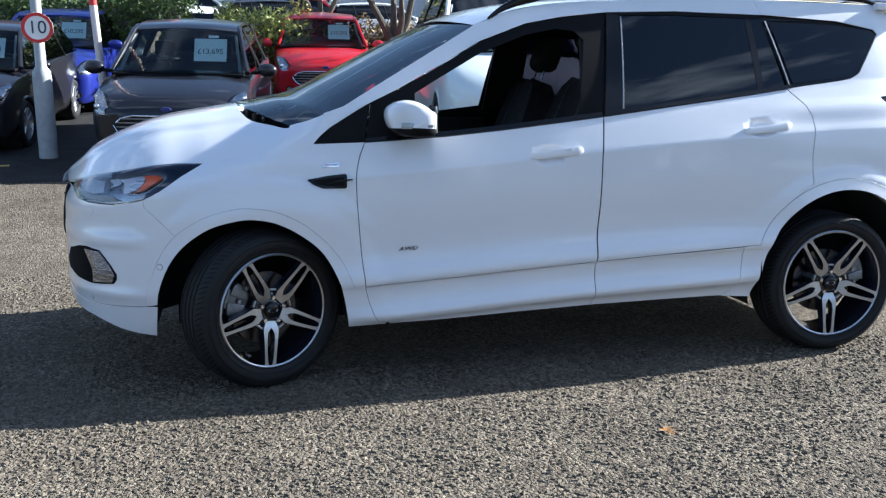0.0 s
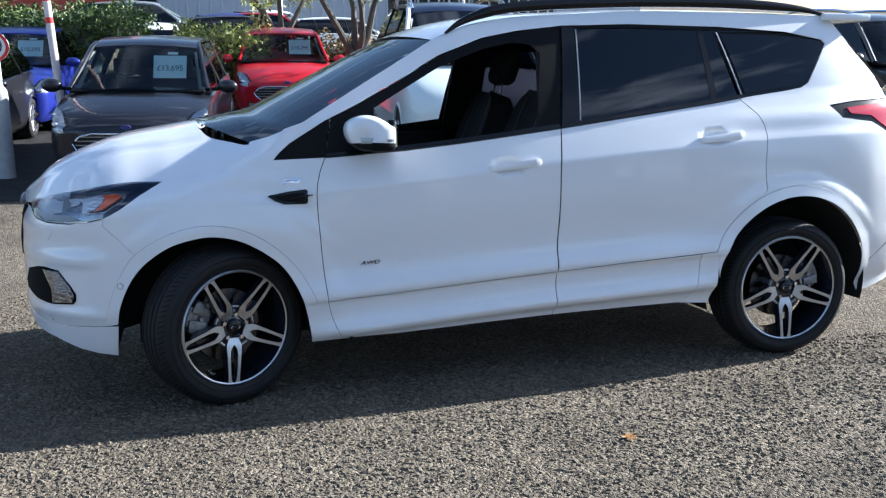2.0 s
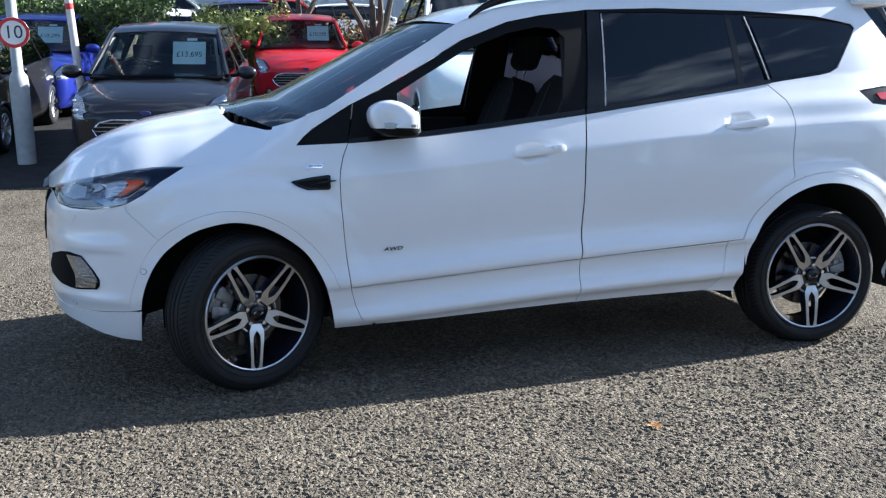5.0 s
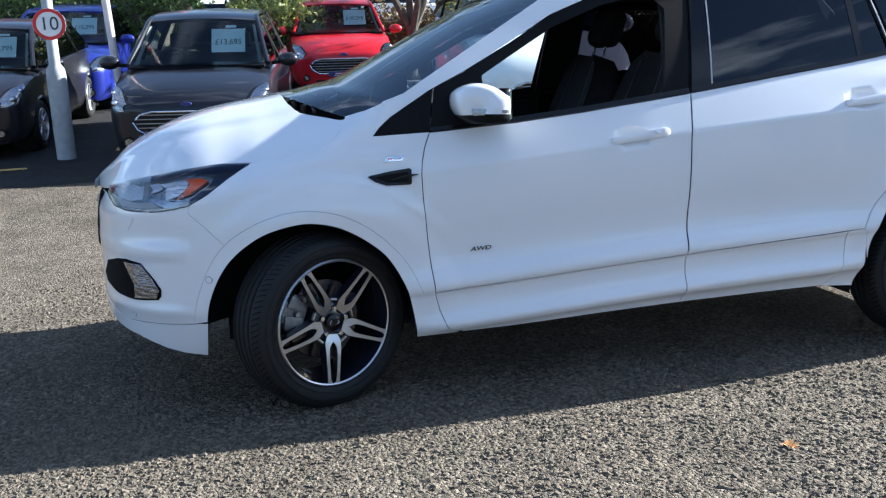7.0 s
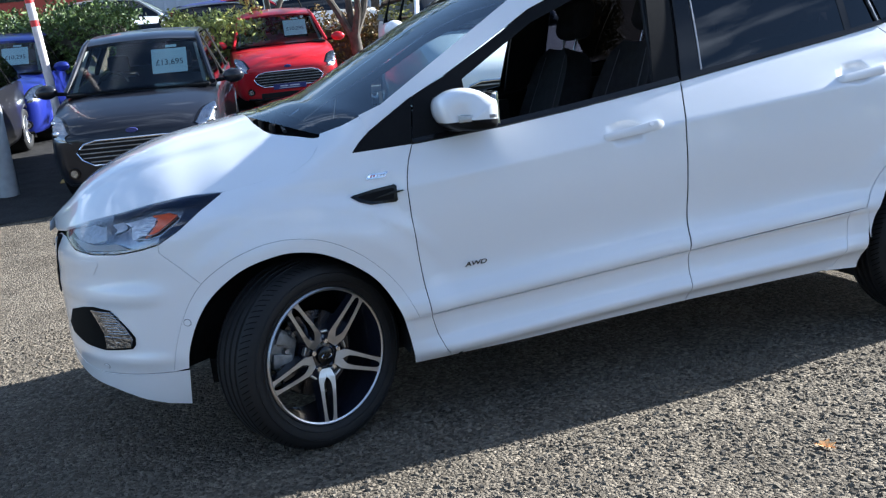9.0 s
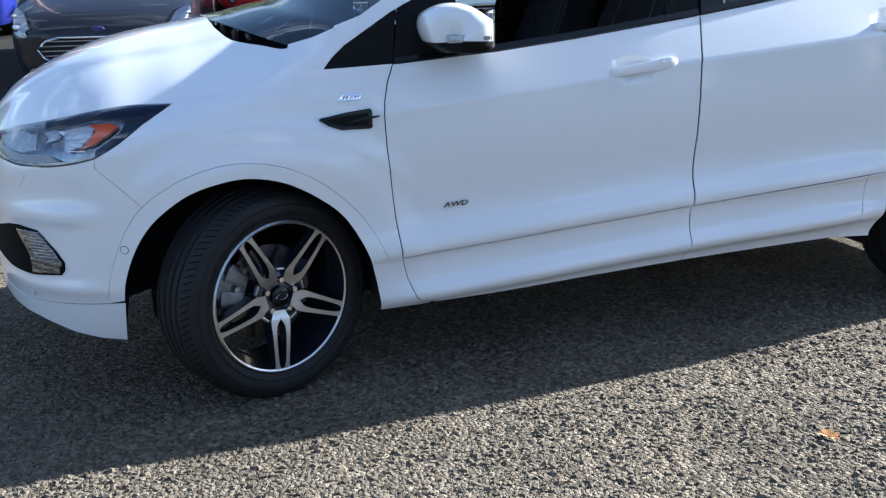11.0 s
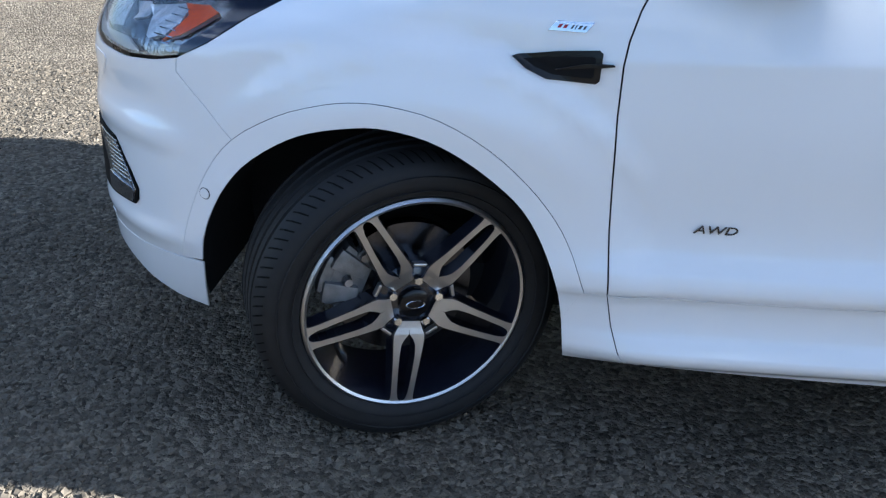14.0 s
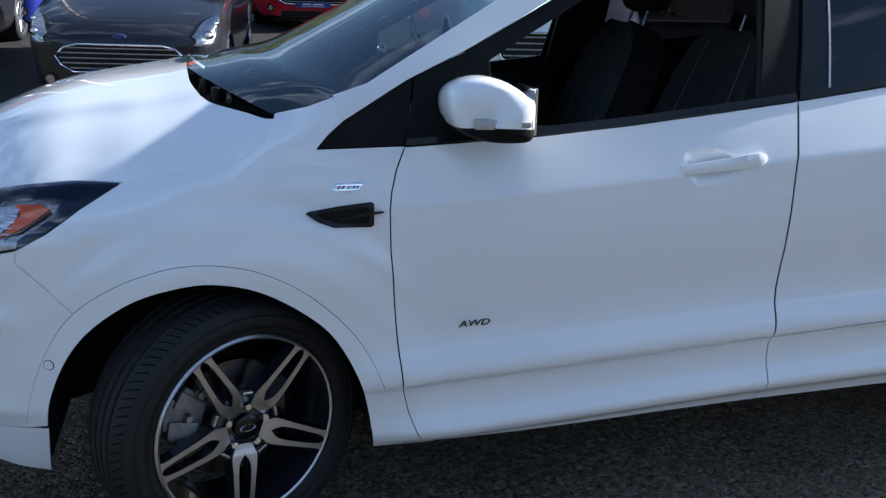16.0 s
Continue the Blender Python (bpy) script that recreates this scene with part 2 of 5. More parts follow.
def curve(points, x):
    """A smooth curve (monotone cubic) through a few points."""
    xs, ys = zip(*points)
    if x <= xs[0]:
        return ys[0]
    if x >= xs[-1]:
        return ys[-1]
    n = len(xs)
    d = [(ys[i + 1] - ys[i]) / (xs[i + 1] - xs[i]) for i in range(n - 1)]
    m = [d[0]] + [0.0 if d[i - 1] * d[i] <= 0 else 2 * d[i - 1] * d[i] / (d[i - 1] + d[i]) for i in range(1, n - 1)] + [d[-1]]
    i = 0
    while x > xs[i + 1]:
        i += 1
    h = xs[i + 1] - xs[i]
    t = (x - xs[i]) / h
    return ((1 + 2 * t) * (1 - t) ** 2 * ys[i] + t * (1 - t) ** 2 * h * m[i] + t * t * (3 - 2 * t) * ys[i + 1] + t * t * (t - 1) * h * m[i + 1])


MID = 0.915
PLAN = [(-0.935, 0.90), (-0.915, 0.72), (-0.88, 0.55), (-0.83, 0.40), (-0.77, 0.28), (-0.70, 0.195), (-0.62, 0.128), (-0.52, 0.078), (-0.40, 0.05), (-0.1, 0.034), (0.3, 0.03), (0.6, 0.012),
        (1.0, 0.0), (1.6, -0.004), (2.3, 0.0), (2.8, 0.012), (3.1, 0.035), (3.3, 0.075), (3.45, 0.15), (3.53, 0.27), (3.58, 0.5)]
DOOR = [(0.20, 0.05), (0.245, 0.026), (0.262, 0.002), (0.275, -0.012), (0.292, -0.018), (0.315, -0.010), (0.345, 0.004), (0.38, 0.008), (0.415, 0.004), (0.432, -0.013), (0.45, -0.018), (0.475, -0.014), (0.50, -0.002), (0.53, 0.009),
        (0.57, 0.013), (0.62, 0.010), (0.70, 0.001), (0.80, -0.005), (0.90, -0.004), (1.3, -0.004)]
FRONT = [(0.20, 0.075), (0.26, 0.045), (0.33, 0.025), (0.45, 0.004), (0.60, 0.0), (0.72, 0.0), (0.84, 0.004), (0.93, 0.010), (0.955, 0.013), (0.97, 0.018), (1.0, 0.030), (1.06, 0.048), (1.12, 0.078), (1.3, 0.16)]
TOPLINE = [(-0.95, 0.80), (-0.75, 0.86), (-0.55, 0.905), (-0.27, 0.96), (-0.05, 1.03), (0.097, 1.116), (0.25, 1.23), (0.5, 1.5)]


RISE = [(0.35, 0.0), (1.4, 0.075), (2.2, 0.108), (3.3, 0.15)]
BELT = [(0.0, 1.03), (0.188, 1.038), (0.405, 1.047), (0.743, 1.07), (1.0, 1.094), (1.486, 1.150), (1.832, 1.199), (2.256, 1.253), (2.445, 1.277), (2.755, 1.312), (3.3, 1.36)]


SHOULDER_LINE = [(0.30, 0.892), (0.36, 0.899), (0.70, 0.930), (1.10, 0.966), (1.45, 1.002), (2.20, 1.060), (2.60, 1.090)]   # height of the door's crease
WING_LINE = [(-0.50, 0.872), (-0.30, 0.885), (-0.12, 0.884), (0.04, 0.872), (0.16, 0.850), (0.25, 0.82)]   # height of the wing's crease
LEAN_TOP = [(0.30, 0.035), (0.40, 0.043), (1.20, 0.050), (1.50, 0.060), (2.20, 0.090), (2.60, 0.105)]   # how far inward the belt lies from the crease


def ramp(a, b, x):
    t = min(1.0, max(0.0, (x - a) / (b - a)))
    return t * t * (3 - 2 * t)


def plain(x, z):
    """How far inward the body's side lies at (x, z), without the handles' dishes."""
    k = ramp(0.12, 0.52, x) * (1 - ramp(2.0, 2.6, x))
    above, crease = z - curve(SHOULDER_LINE, x), 0.0
    if above > -0.008:
        crease = curve(LEAN_TOP, x) / (curve(BELT, x) - curve(SHOULDER_LINE, x)) * (above if above > 0.008 else (above + 0.008) ** 2 / 0.032)
    y = curve(PLAN, x) + k * (curve(DOOR, z - curve(RISE, x)) + crease) + (1 - k) * curve(FRONT, z - curve(RISE, x))
    if x < -0.45:                                # ridges of the bumper over and under the fog lamp
        y -= ramp(-0.45, -0.62, x) * (0.013 * math.exp(-((z - 0.645) / 0.024) ** 2) + 0.012 * math.exp(-((z - 0.415) / 0.026) ** 2) - 0.008 * math.exp(-((z - 0.715) / 0.04) ** 2))
    for hub in (0.0, 2.69):                      # flared wheel arches
        r = math.hypot(x - hub, z - 0.35)
        y -= 0.014 * (1 - ramp(0.42, 0.52, r)) * ramp(0.2, 0.5, z)
        y -= 0.012 * (1 - ramp(0.515, 0.575, r)) * ramp(0.60, 0.78, z)
    if x < 0.25:                                 # crease of the wing over the arch
        up = z - curve(WING_LINE, x)
        if up > -0.012:
            y += 0.22 * ramp(-0.50, -0.30, x) * (1 - ramp(0.10, 0.24, x)) * min(0.05, up if up > 0.012 else (up + 0.012) ** 2 / 0.048)
    top = curve(TOPLINE, x)
    roll = max(0.0, (z - top + 0.10) / 0.10)
    if x < 0.5:
        y += 0.085 * (1 - ramp(0.15, 0.4, x)) * min(roll, 2.0) ** 2.2
    if x > 2.9:                                  # tail narrows upwards
        y += 0.05 * ramp(2.9, 3.5, x) * max(0.0, z - 0.8)
    return y


HANDLES = [(1.205, 0.990), (2.235, 1.096)]


def side(x, z):
    y = plain(x, z)
    for cx, cz in HANDLES:
        q = 1 - ((x - cx) / 0.085) ** 2 - ((z - cz) / 0.046) ** 2
        if q > 0:
            y += 0.022 * q * min(1.0, 2.5 * q)
    return y


def skin(x, z):
    """The whole side: the body up to the belt, and the windows and pillars that lean inward above it."""
    low = side(x, z)
    u = z - curve(BELT, x)
    w = ramp(0.12, 0.35, x)
    if u <= 0 or w == 0:
        return low
    high = side(x, curve(BELT, x)) + 0.30 * u + 0.22 * u * u
    return low + w * (high - low)


def inside(p, poly):
    hit = False
    for (x0, y0), (x1, y1) in zip(poly, poly[1:] + poly[:1]):
        if (y0 > p[1]) != (y1 > p[1]) and p[0] < x0 + (p[1] - y0) / (y1 - y0) * (x1 - x0):
            hit = not hit
    return hit


def panel(name, outline, mat, parent, label="", fn=skin, step=0.02, gap=0.0012, fold=0.005, lift=0.0, thick=True):
    """A sheet of bodywork: its outline in (x, z), laid on the skin, with its edges folded inward."""
    poly = line(outline, 0.02, close=True)
    clean = [p for i, p in enumerate(poly) if math.dist(p, poly[i - 1]) > 1e-4]
    area = sum(a[0] * b[1] - b[0] * a[1] for a, b in zip(clean, clean[1:] + clean[:1]))
    if area < 0:
        clean.reverse()
    n = len(clean)
    outs = []
    for i in range(n):
        a, b = clean[i - 1], clean[(i + 1) % n]
        d = math.dist(a, b) or 1
        outs.append(((b[1] - a[1]) / d, -(b[0] - a[0]) / d))
    rim = [(p[0] - gap * o[0], p[1] - gap * o[1]) for p, o in zip(clean, outs)]
    x0, x1, z0, z1 = min(p[0] for p in rim), max(p[0] for p in rim), min(p[1] for p in rim), max(p[1] for p in rim)
    pts = [Vector(p) for p in rim]
    xs, x = [], x0
    while x < x1:
        xs.append(x)
        x += step * (0.35 if x < -0.6 or x > 3.3 else 1.0)
    knots = [0.20 + 0.02 * k for k in range(3)] + [0.262, 0.275, 0.284, 0.292, 0.303, 0.315, 0.33, 0.345, 0.362, 0.38, 0.40, 0.415, 0.424, 0.432, 0.441, 0.45, 0.462, 0.475, 0.4875, 0.50, 0.515, 0.53, 0.55, 0.57, 0.595, 0.62] \
        + [0.645 + 0.025 * k for k in range(12)] + [0.943, 0.955, 0.966, 0.972, 0.978, 0.988, 1.0] + [1.02 + 0.02 * k for k in range(36)]
    reach = (0.3 * step) ** 2
    rim_a = np.array(rim)
    for x in xs:
        lift_z = curve(RISE, x)
        crest = curve(SHOULDER_LINE, x)
        levels = [z + lift_z for z in knots if abs(z + lift_z - crest) > 0.024 or not 0.15 < x < 2.6]
        if 0.15 < x < 2.6:
            levels += [crest + d for d in (-0.016, -0.009, -0.004, 0.0, 0.004, 0.009, 0.016)]
        for z in levels:
            if z0 < z < z1 and inside((x, z), rim) and ((rim_a[:, 0] - x) ** 2 + (rim_a[:, 1] - z) ** 2).min() > reach * (0.16 if x < -0.6 else 1):
                pts.append(Vector((x, z)))
    vs, _, fs, *_ = delaunay_2d_cdt(pts, [], [list(range(n))], 1, 1e-6)
    co, no = [], []
    e = 0.004
    for v in vs:
        y = fn(v.x, v.y)
        nn = Vector(((fn(v.x + e, v.y) - fn(v.x - e, v.y)) / (2 * e), -1, (fn(v.x, v.y + e) - fn(v.x, v.y - e)) / (2 * e))).normalized()
        co.append(Vector((v.x, y, v.y)) + nn * lift), no.append(nn)
    faces = []
    for f in fs:
        a, b, c = (co[i] for i in f[:3])
        faces.append(tuple(f) if (b - a).cross(c - a).y < 0 else tuple(reversed(f)))
    if fold:                                     # folded edge: a small round and a wall
        base = len(co)
        for i in range(n):
            o = Vector((outs[i][0], 0, outs[i][1]))
            nn = no[i]
            co += [co[i].copy(), co[i] + o * 0.0008 - nn * 0.0015, co[i] - nn * fold]
            no += [(nn * 0.8 + o * 0.6).normalized(), (nn * 0.3 + o).normalized(), o]
        for i in range(n):
            j = (i + 1) % n
            for k in (0, 1):
                faces.append((base + 3 * i + k, base + 3 * i + k + 1, base + 3 * j + k + 1, base + 3 * j + k))
    me = bpy.data.meshes.new(name)
    me.from_pydata(co, [], faces)
    me.polygons.foreach_set("use_smooth", [True] * len(me.polygons))
    me.normals_split_custom_set_from_vertices(no)
    me.materials.append(mat)
    ob = new(name, me)
    ob.parent = parent
    return tagged(ob, label)


FLIP = Matrix.Translation((0, 2 * MID, 0)) @ Matrix.Diagonal((1, -1, 1, 1))


def both(ob):
    """The same part on the car's other side."""
    other = ob.copy()
    scene.collection.objects.link(other)
    other.matrix_basis = FLIP @ ob.matrix_basis
    for c in ob.children:
        oc = c.copy()
        scene.collection.objects.link(oc)
        oc.parent = other
    return ob


# ---- white car: panels ----
DOOR_FRONT = [(0.400, 1.045), (0.376, 0.990), (0.362, 0.937), (0.357, 0.893), (0.359, 0.797), (0.367, 0.681), (0.376, 0.564), (0.390, 0.431)]
DOOR_FRONT_LOW = [(0.390, 0.431), (0.409, 0.352), (0.432, 0.292), (0.452, 0.266), (0.486, 0.256)]
DOOR_SPLIT = [(1.470, 1.150), (1.449, 0.99), (1.447, 0.74), (1.434, 0.505)]
SILL_LINE = [(0.390, 0.431), (0.716, 0.453), (1.07, 0.480), (1.434, 0.505), (1.80, 0.528), (2.170, 0.548)]
FOOT = [(0.486, 0.253), (0.719, 0.262), (1.07, 0.280), (1.43, 0.295), (1.80, 0.303), (2.09, 0.306)]
DOOR_REAR = [(2.400, 1.275), (2.440, 1.240), (2.484, 1.199), (2.510, 1.150), (2.517, 1.10), (2.506, 0.964), (2.512, 0.842)]
DOOR_REAR_LOW = [(2.172, 0.548), (2.170, 0.464), (2.151, 0.385), (2.128, 0.330), (2.09, 0.306)]
ARCH_IN = [(-0.484, 0.235), (-0.471, 0.379), (-0.456, 0.457), (-0.418, 0.545), (-0.366, 0.616), (-0.293, 0.674), (-0.223, 0.709), (-0.134, 0.730), (-0.069, 0.733), (0.008, 0.719), (0.075, 0.690),
           (0.144, 0.645), (0.203, 0.593), (0.248, 0.525), (0.286, 0.440), (0.307, 0.352), (0.322, 0.245)]
ARCH_OUT = [(-0.523, 0.370), (-0.500, 0.469), (-0.451, 0.585), (-0.388, 0.670), (-0.294, 0.732), (-0.214, 0.763), (-0.147, 0.778), (-0.071, 0.780), (0.027, 0.762), (0.127, 0.713), (0.208, 0.647),
            (0.270, 0.577), (0.311, 0.509), (0.345, 0.430)]
arch_in, arch_out = spline(ARCH_IN, 3), spline(ARCH_OUT, 3)
REAR_OUT = arc(2.70, 0.370, 0.487, 158, -12, 40)
REAR_IN = arc(2.70, 0.374, 0.430, 188, -12, 40)
LAMP_LOW = [(-0.267, 0.959), (-0.361, 0.907), (-0.438, 0.855), (-0.505, 0.818), (-0.561, 0.805), (-0.639, 0.794), (-0.735, 0.793), (-0.800, 0.803), (-0.838, 0.835)]
LAMP_TOP = [(-0.838, 0.835), (-0.834, 0.862), (-0.740, 0.893), (-0.646, 0.914), (-0.486, 0.945), (-0.369, 0.957), (-0.267, 0.959)]
BONNET_SHUT = [(0.098, 1.113), (0.082, 1.081), (0.058, 1.050), (0.028, 1.026), (-0.006, 1.007), (-0.032, 0.996), (-0.156, 0.975), (-0.267, 0.959)]
FOG = [(-0.878, 0.510), (-0.852, 0.574), (-0.800, 0.600), (-0.762, 0.607), (-0.702, 0.598), (-0.654, 0.540), (-0.631, 0.502), (-0.634, 0.475), (-0.646, 0.460), (-0.739, 0.449), (-0.814, 0.455), (-0.868, 0.476)]

car = thing("car", "white five-door SUV with privacy glass and two-tone alloys", "car", m=BAY)
BACKING = [(0.36, 1.0), (0.40, 1.035), (0.743, 1.058), (1.0, 1.082), (1.47, 1.138), (1.832, 1.186), (2.38, 1.26), (2.62, 1.15), (2.60, 0.86)] + arc(2.70, 0.370, 0.465, 105, 185, 20) + [(2.20, 0.33), (2.0, 0.335), (1.43, 0.325), (0.72, 0.29), (0.45, 0.28), (0.34, 0.27), (0.325, 0.40), (0.30, 0.50), (0.22, 0.62), (0.10, 0.72), (-0.04, 0.765), (-0.16, 0.76), (-0.30, 0.71), (-0.40, 0.63), (-0.47, 0.52), (-0.50, 0.40), (-0.60, 0.39), (-0.60, 0.78), (-0.45, 0.83), (-0.25, 0.93), (0.02, 0.99), (0.20, 1.02)]
# black sheet added close behind the panels so that the shut gaps look shaded
both(panel("inner_shell", BACKING, LINER, car, "black backing sheet that darkens the panel gaps", fn=lambda x, z: skin(x, z) + 0.013, fold=0, gap=0))
door_f = both(panel("front_door", DOOR_FRONT + SILL_LINE[1:4] + DOOR_SPLIT[::-1] + [(1.0, 1.094), (0.743, 1.068)], WHITE, car, gap=0.0036))
both(panel("door_cladding", DOOR_FRONT_LOW + FOOT[1:4] + SILL_LINE[:4][::-1], WHITE, car, gap=0.0024))
mid_arch = [p for p in REAR_OUT if p[0] < 2.512 and p[1] < 0.84]
both(panel("rear_door", DOOR_SPLIT + SILL_LINE[4:] + mid_arch + DOOR_REAR[::-1] + [(2.2, 1.246), (1.832, 1.198)], WHITE, car, gap=0.0036))
both(panel("door_cladding", SILL_LINE[3:] + DOOR_REAR_LOW[1:] + FOOT[3:-1][::-1], WHITE, car, gap=0.0024))
both(panel("front_wing", DOOR_FRONT[::-1] + [(0.185, 1.039), (0.215, 1.072), (0.254, 1.104), (0.244, 1.136), (0.233, 1.160), (0.168, 1.133)] + BONNET_SHUT + LAMP_LOW[1:4] + [(-0.507, 0.790), (-0.448, 0.733)] + arch_out[9:], WHITE, car, step=0.02))
both(panel("wheel_arch_trim", arch_out + arch_in[3:-3][::-1], WHITE, car, lift=0.002, step=0.02))
both(panel("bumper", LAMP_LOW[3:] + [(-0.865, 0.840), (-0.915, 0.80), (-0.934, 0.70), (-0.936, 0.58), (-0.934, 0.48), (-0.90, 0.40), (-0.84, 0.368), (-0.767, 0.360), (-0.523, 0.370)] + arch_out[1:10] + [(-0.448, 0.733), (-0.507, 0.790)], WHITE, car, step=0.02))
both(panel("front_spoiler", [(-0.471, 0.370), (-0.523, 0.368), (-0.767, 0.358), (-0.84, 0.366), (-0.90, 0.396), (-0.90, 0.345), (-0.83, 0.315), (-0.745, 0.300), (-0.633, 0.262), (-0.56, 0.245), (-0.482, 0.235)], WHITE, car, step=0.02))
both(panel("sill_end", [(0.345, 0.430), (0.390, 0.431)] + DOOR_FRONT_LOW[1:] + [(0.322, 0.245), (0.307, 0.352), (0.290, 0.430)], WHITE, car, step=0.02))
both(panel("sill_end", [(2.172, 0.548), (2.275, 0.556), (2.268, 0.461), (2.250, 0.292), (2.09, 0.304)] + DOOR_REAR_LOW[1:-1][::-1], WHITE, car, step=0.02))
both(panel("wheel_arch_trim", REAR_OUT + [(3.16, 0.27)] + REAR_IN[3:-1][::-1] + [(2.262, 0.540)], WHITE, car, lift=0.002, step=0.02))
QUARTER_GLASS = [(2.334, 1.592), (2.72, 1.582), (2.925, 1.560), (2.943, 1.540), (2.806, 1.349), (2.760, 1.325), (2.700, 1.314), (2.416, 1.280)]
both(panel("rear_quarter", DOOR_REAR[::-1] + QUARTER_GLASS[::-1][1:-2] + [(2.725, 1.596), (2.323, 1.619), (2.29, 1.690), (2.953, 1.680), (3.015, 1.650), (3.125, 1.502), (3.25, 1.38), (3.30, 1.27), (3.05, 1.257), (2.90, 1.238),
     (2.966, 1.176), (3.15, 1.155), (3.27, 1.09), (3.42, 0.90), (3.44, 0.66), (3.178, 0.45)] + REAR_OUT[::-1][4:] , WHITE, car))
both(panel("rear_bumper", [(3.178, 0.44), (3.44, 0.655), (3.50, 0.62), (3.52, 0.45), (3.45, 0.34), (3.17, 0.28)], WHITE, car))
both(panel("tail_lamp", [(2.90, 1.238), (3.05, 1.257), (3.30, 1.27), (3.43, 1.20), (3.42, 0.92), (3.27, 1.09), (3.15, 1.155), (2.966, 1.176)], GLOSS_BLACK, car, "smoked tail lamp", lift=-0.004))
both(panel("tail_lamp_lens", [(3.00, 1.225), (3.15, 1.240), (3.30, 1.255), (3.40, 1.19), (3.40, 1.05), (3.27, 1.11), (3.15, 1.185), (3.02, 1.195)], RED_LENS, car, "red tail lamp lens", lift=0.001, fold=0.006))
both(panel("pillar_trim", [(0.185, 1.041), (0.400, 1.047), (0.432, 1.216), (0.412, 1.200), (0.263, 1.106), (0.205, 1.066)], BLACK_PLASTIC, car, "black plastic corner", lift=-0.003))
# white roof side and pillar, from the wing over the windows
both(panel("roof_side", [(0.233, 1.164), (0.254, 1.106), (0.412, 1.200), (0.562, 1.272), (0.743, 1.371), (0.931, 1.476), (1.150, 1.558), (1.315, 1.590), (1.537, 1.616), (1.880, 1.627), (2.323, 1.619),
     (2.29, 1.690), (1.90, 1.687), (1.606, 1.671), (1.40, 1.660), (1.219, 1.640), (1.06, 1.605), (0.915, 1.546), (0.781, 1.467), (0.519, 1.313), (0.318, 1.193)], WHITE, car, step=0.02, gap=0.0))
# black sheet added to close the gap between window frames and roof side
both(panel("roof_backing", [(1.50, 1.56), (2.30, 1.56), (2.95, 1.53), (2.95, 1.655), (2.30, 1.67), (1.50, 1.65)], LINER, car, "black backing sheet behind the roof side", fn=lambda x, z: skin(x, z) + 0.014, fold=0, gap=0))
# black window frames
FRAME = [(0.404, 1.050), (0.743, 1.072), (1.0, 1.098), (1.462, 1.153), (1.530, 1.612), (1.315, 1.586), (1.150, 1.554), (0.931, 1.472), (0.743, 1.367), (0.562, 1.268), (0.436, 1.214)]
SAIL = [(0.404, 1.050), (0.622, 1.062), (0.627, 1.262), (0.562, 1.268), (0.436, 1.214)]
both(panel("mirror_sail", SAIL, BLACK_PLASTIC, car, "black plastic mirror mount", lift=-0.003))
both(panel("window_frame", [(0.627, 1.250), (0.743, 1.318), (0.931, 1.425), (1.150, 1.508), (1.290, 1.536), (1.372, 1.526), (1.412, 1.487), (1.352, 1.142), (1.462, 1.153), (1.530, 1.614)] + FRAME[5:9] + [(0.560, 1.270)], BLACK_PLASTIC, car, "black window frame", lift=-0.003))
both(panel("belt_moulding", [(0.404, 1.046), (0.743, 1.069), (1.0, 1.094), (1.465, 1.150), (1.463, 1.170), (1.0, 1.115), (0.743, 1.089), (0.404, 1.062)], GLOSS_BLACK, car, "black belt moulding", lift=0.004))
both(panel("belt_moulding", [(1.472, 1.151), (1.832, 1.199), (2.256, 1.252), (2.430, 1.277), (2.425, 1.295), (2.256, 1.272), (1.832, 1.219), (1.474, 1.171)], GLOSS_BLACK, car, "black belt moulding", lift=0.004))
both(panel("pillar_cover", [(1.476, 1.165), (1.562, 1.178), (1.600, 1.606), (1.540, 1.614)], GLOSS_BLACK, car, "gloss black pillar cover", lift=-0.001))
both(panel("window_frame", [(1.540, 1.600), (1.880, 1.608), (2.306, 1.600), (2.330, 1.620), (1.880, 1.628), (1.537, 1.615)], BLACK_PLASTIC, car, "black window frame", lift=-0.002))
both(panel("rear_window", [(1.575, 1.180), (1.832, 1.205), (2.256, 1.260), (2.236, 1.604), (1.880, 1.612), (1.604, 1.604)], TINTED, car, "dark privacy glass", fold=0, lift=-0.006))
both(panel("window_divider", [(2.250, 1.258), (2.285, 1.263), (2.262, 1.606), (2.230, 1.606)], GLOSS_BLACK, car, "black window divider", lift=-0.003))
both(panel("fixed_window", [(2.285, 1.263), (2.400, 1.280), (2.312, 1.606), (2.262, 1.606)], TINTED, car, "dark privacy glass", fold=0, lift=-0.006))
both(panel("bright_strip", [(1.562, 1.180), (1.570, 1.181), (1.610, 1.598), (1.602, 1.598)], STEEL, car, "thin bright strip", lift=0.003))
both(panel("bright_strip", [(2.414, 1.285), (2.421, 1.286), (2.338, 1.590), (2.330, 1.590)], STEEL, car, "thin bright strip", lift=0.002))
both(panel("quarter_frame", QUARTER_GLASS + [(2.400, 1.277), (2.312, 1.605), (2.73, 1.598)][1:], GLOSS_BLACK, car, "black quarter window frame", lift=-0.008))
both(panel("quarter_window", [(2.355, 1.580), (2.72, 1.570), (2.915, 1.549), (2.922, 1.538), (2.795, 1.358), (2.752, 1.338), (2.700, 1.328), (2.436, 1.298)], TINTED, car, "dark privacy glass", fold=0, lift=-0.003))
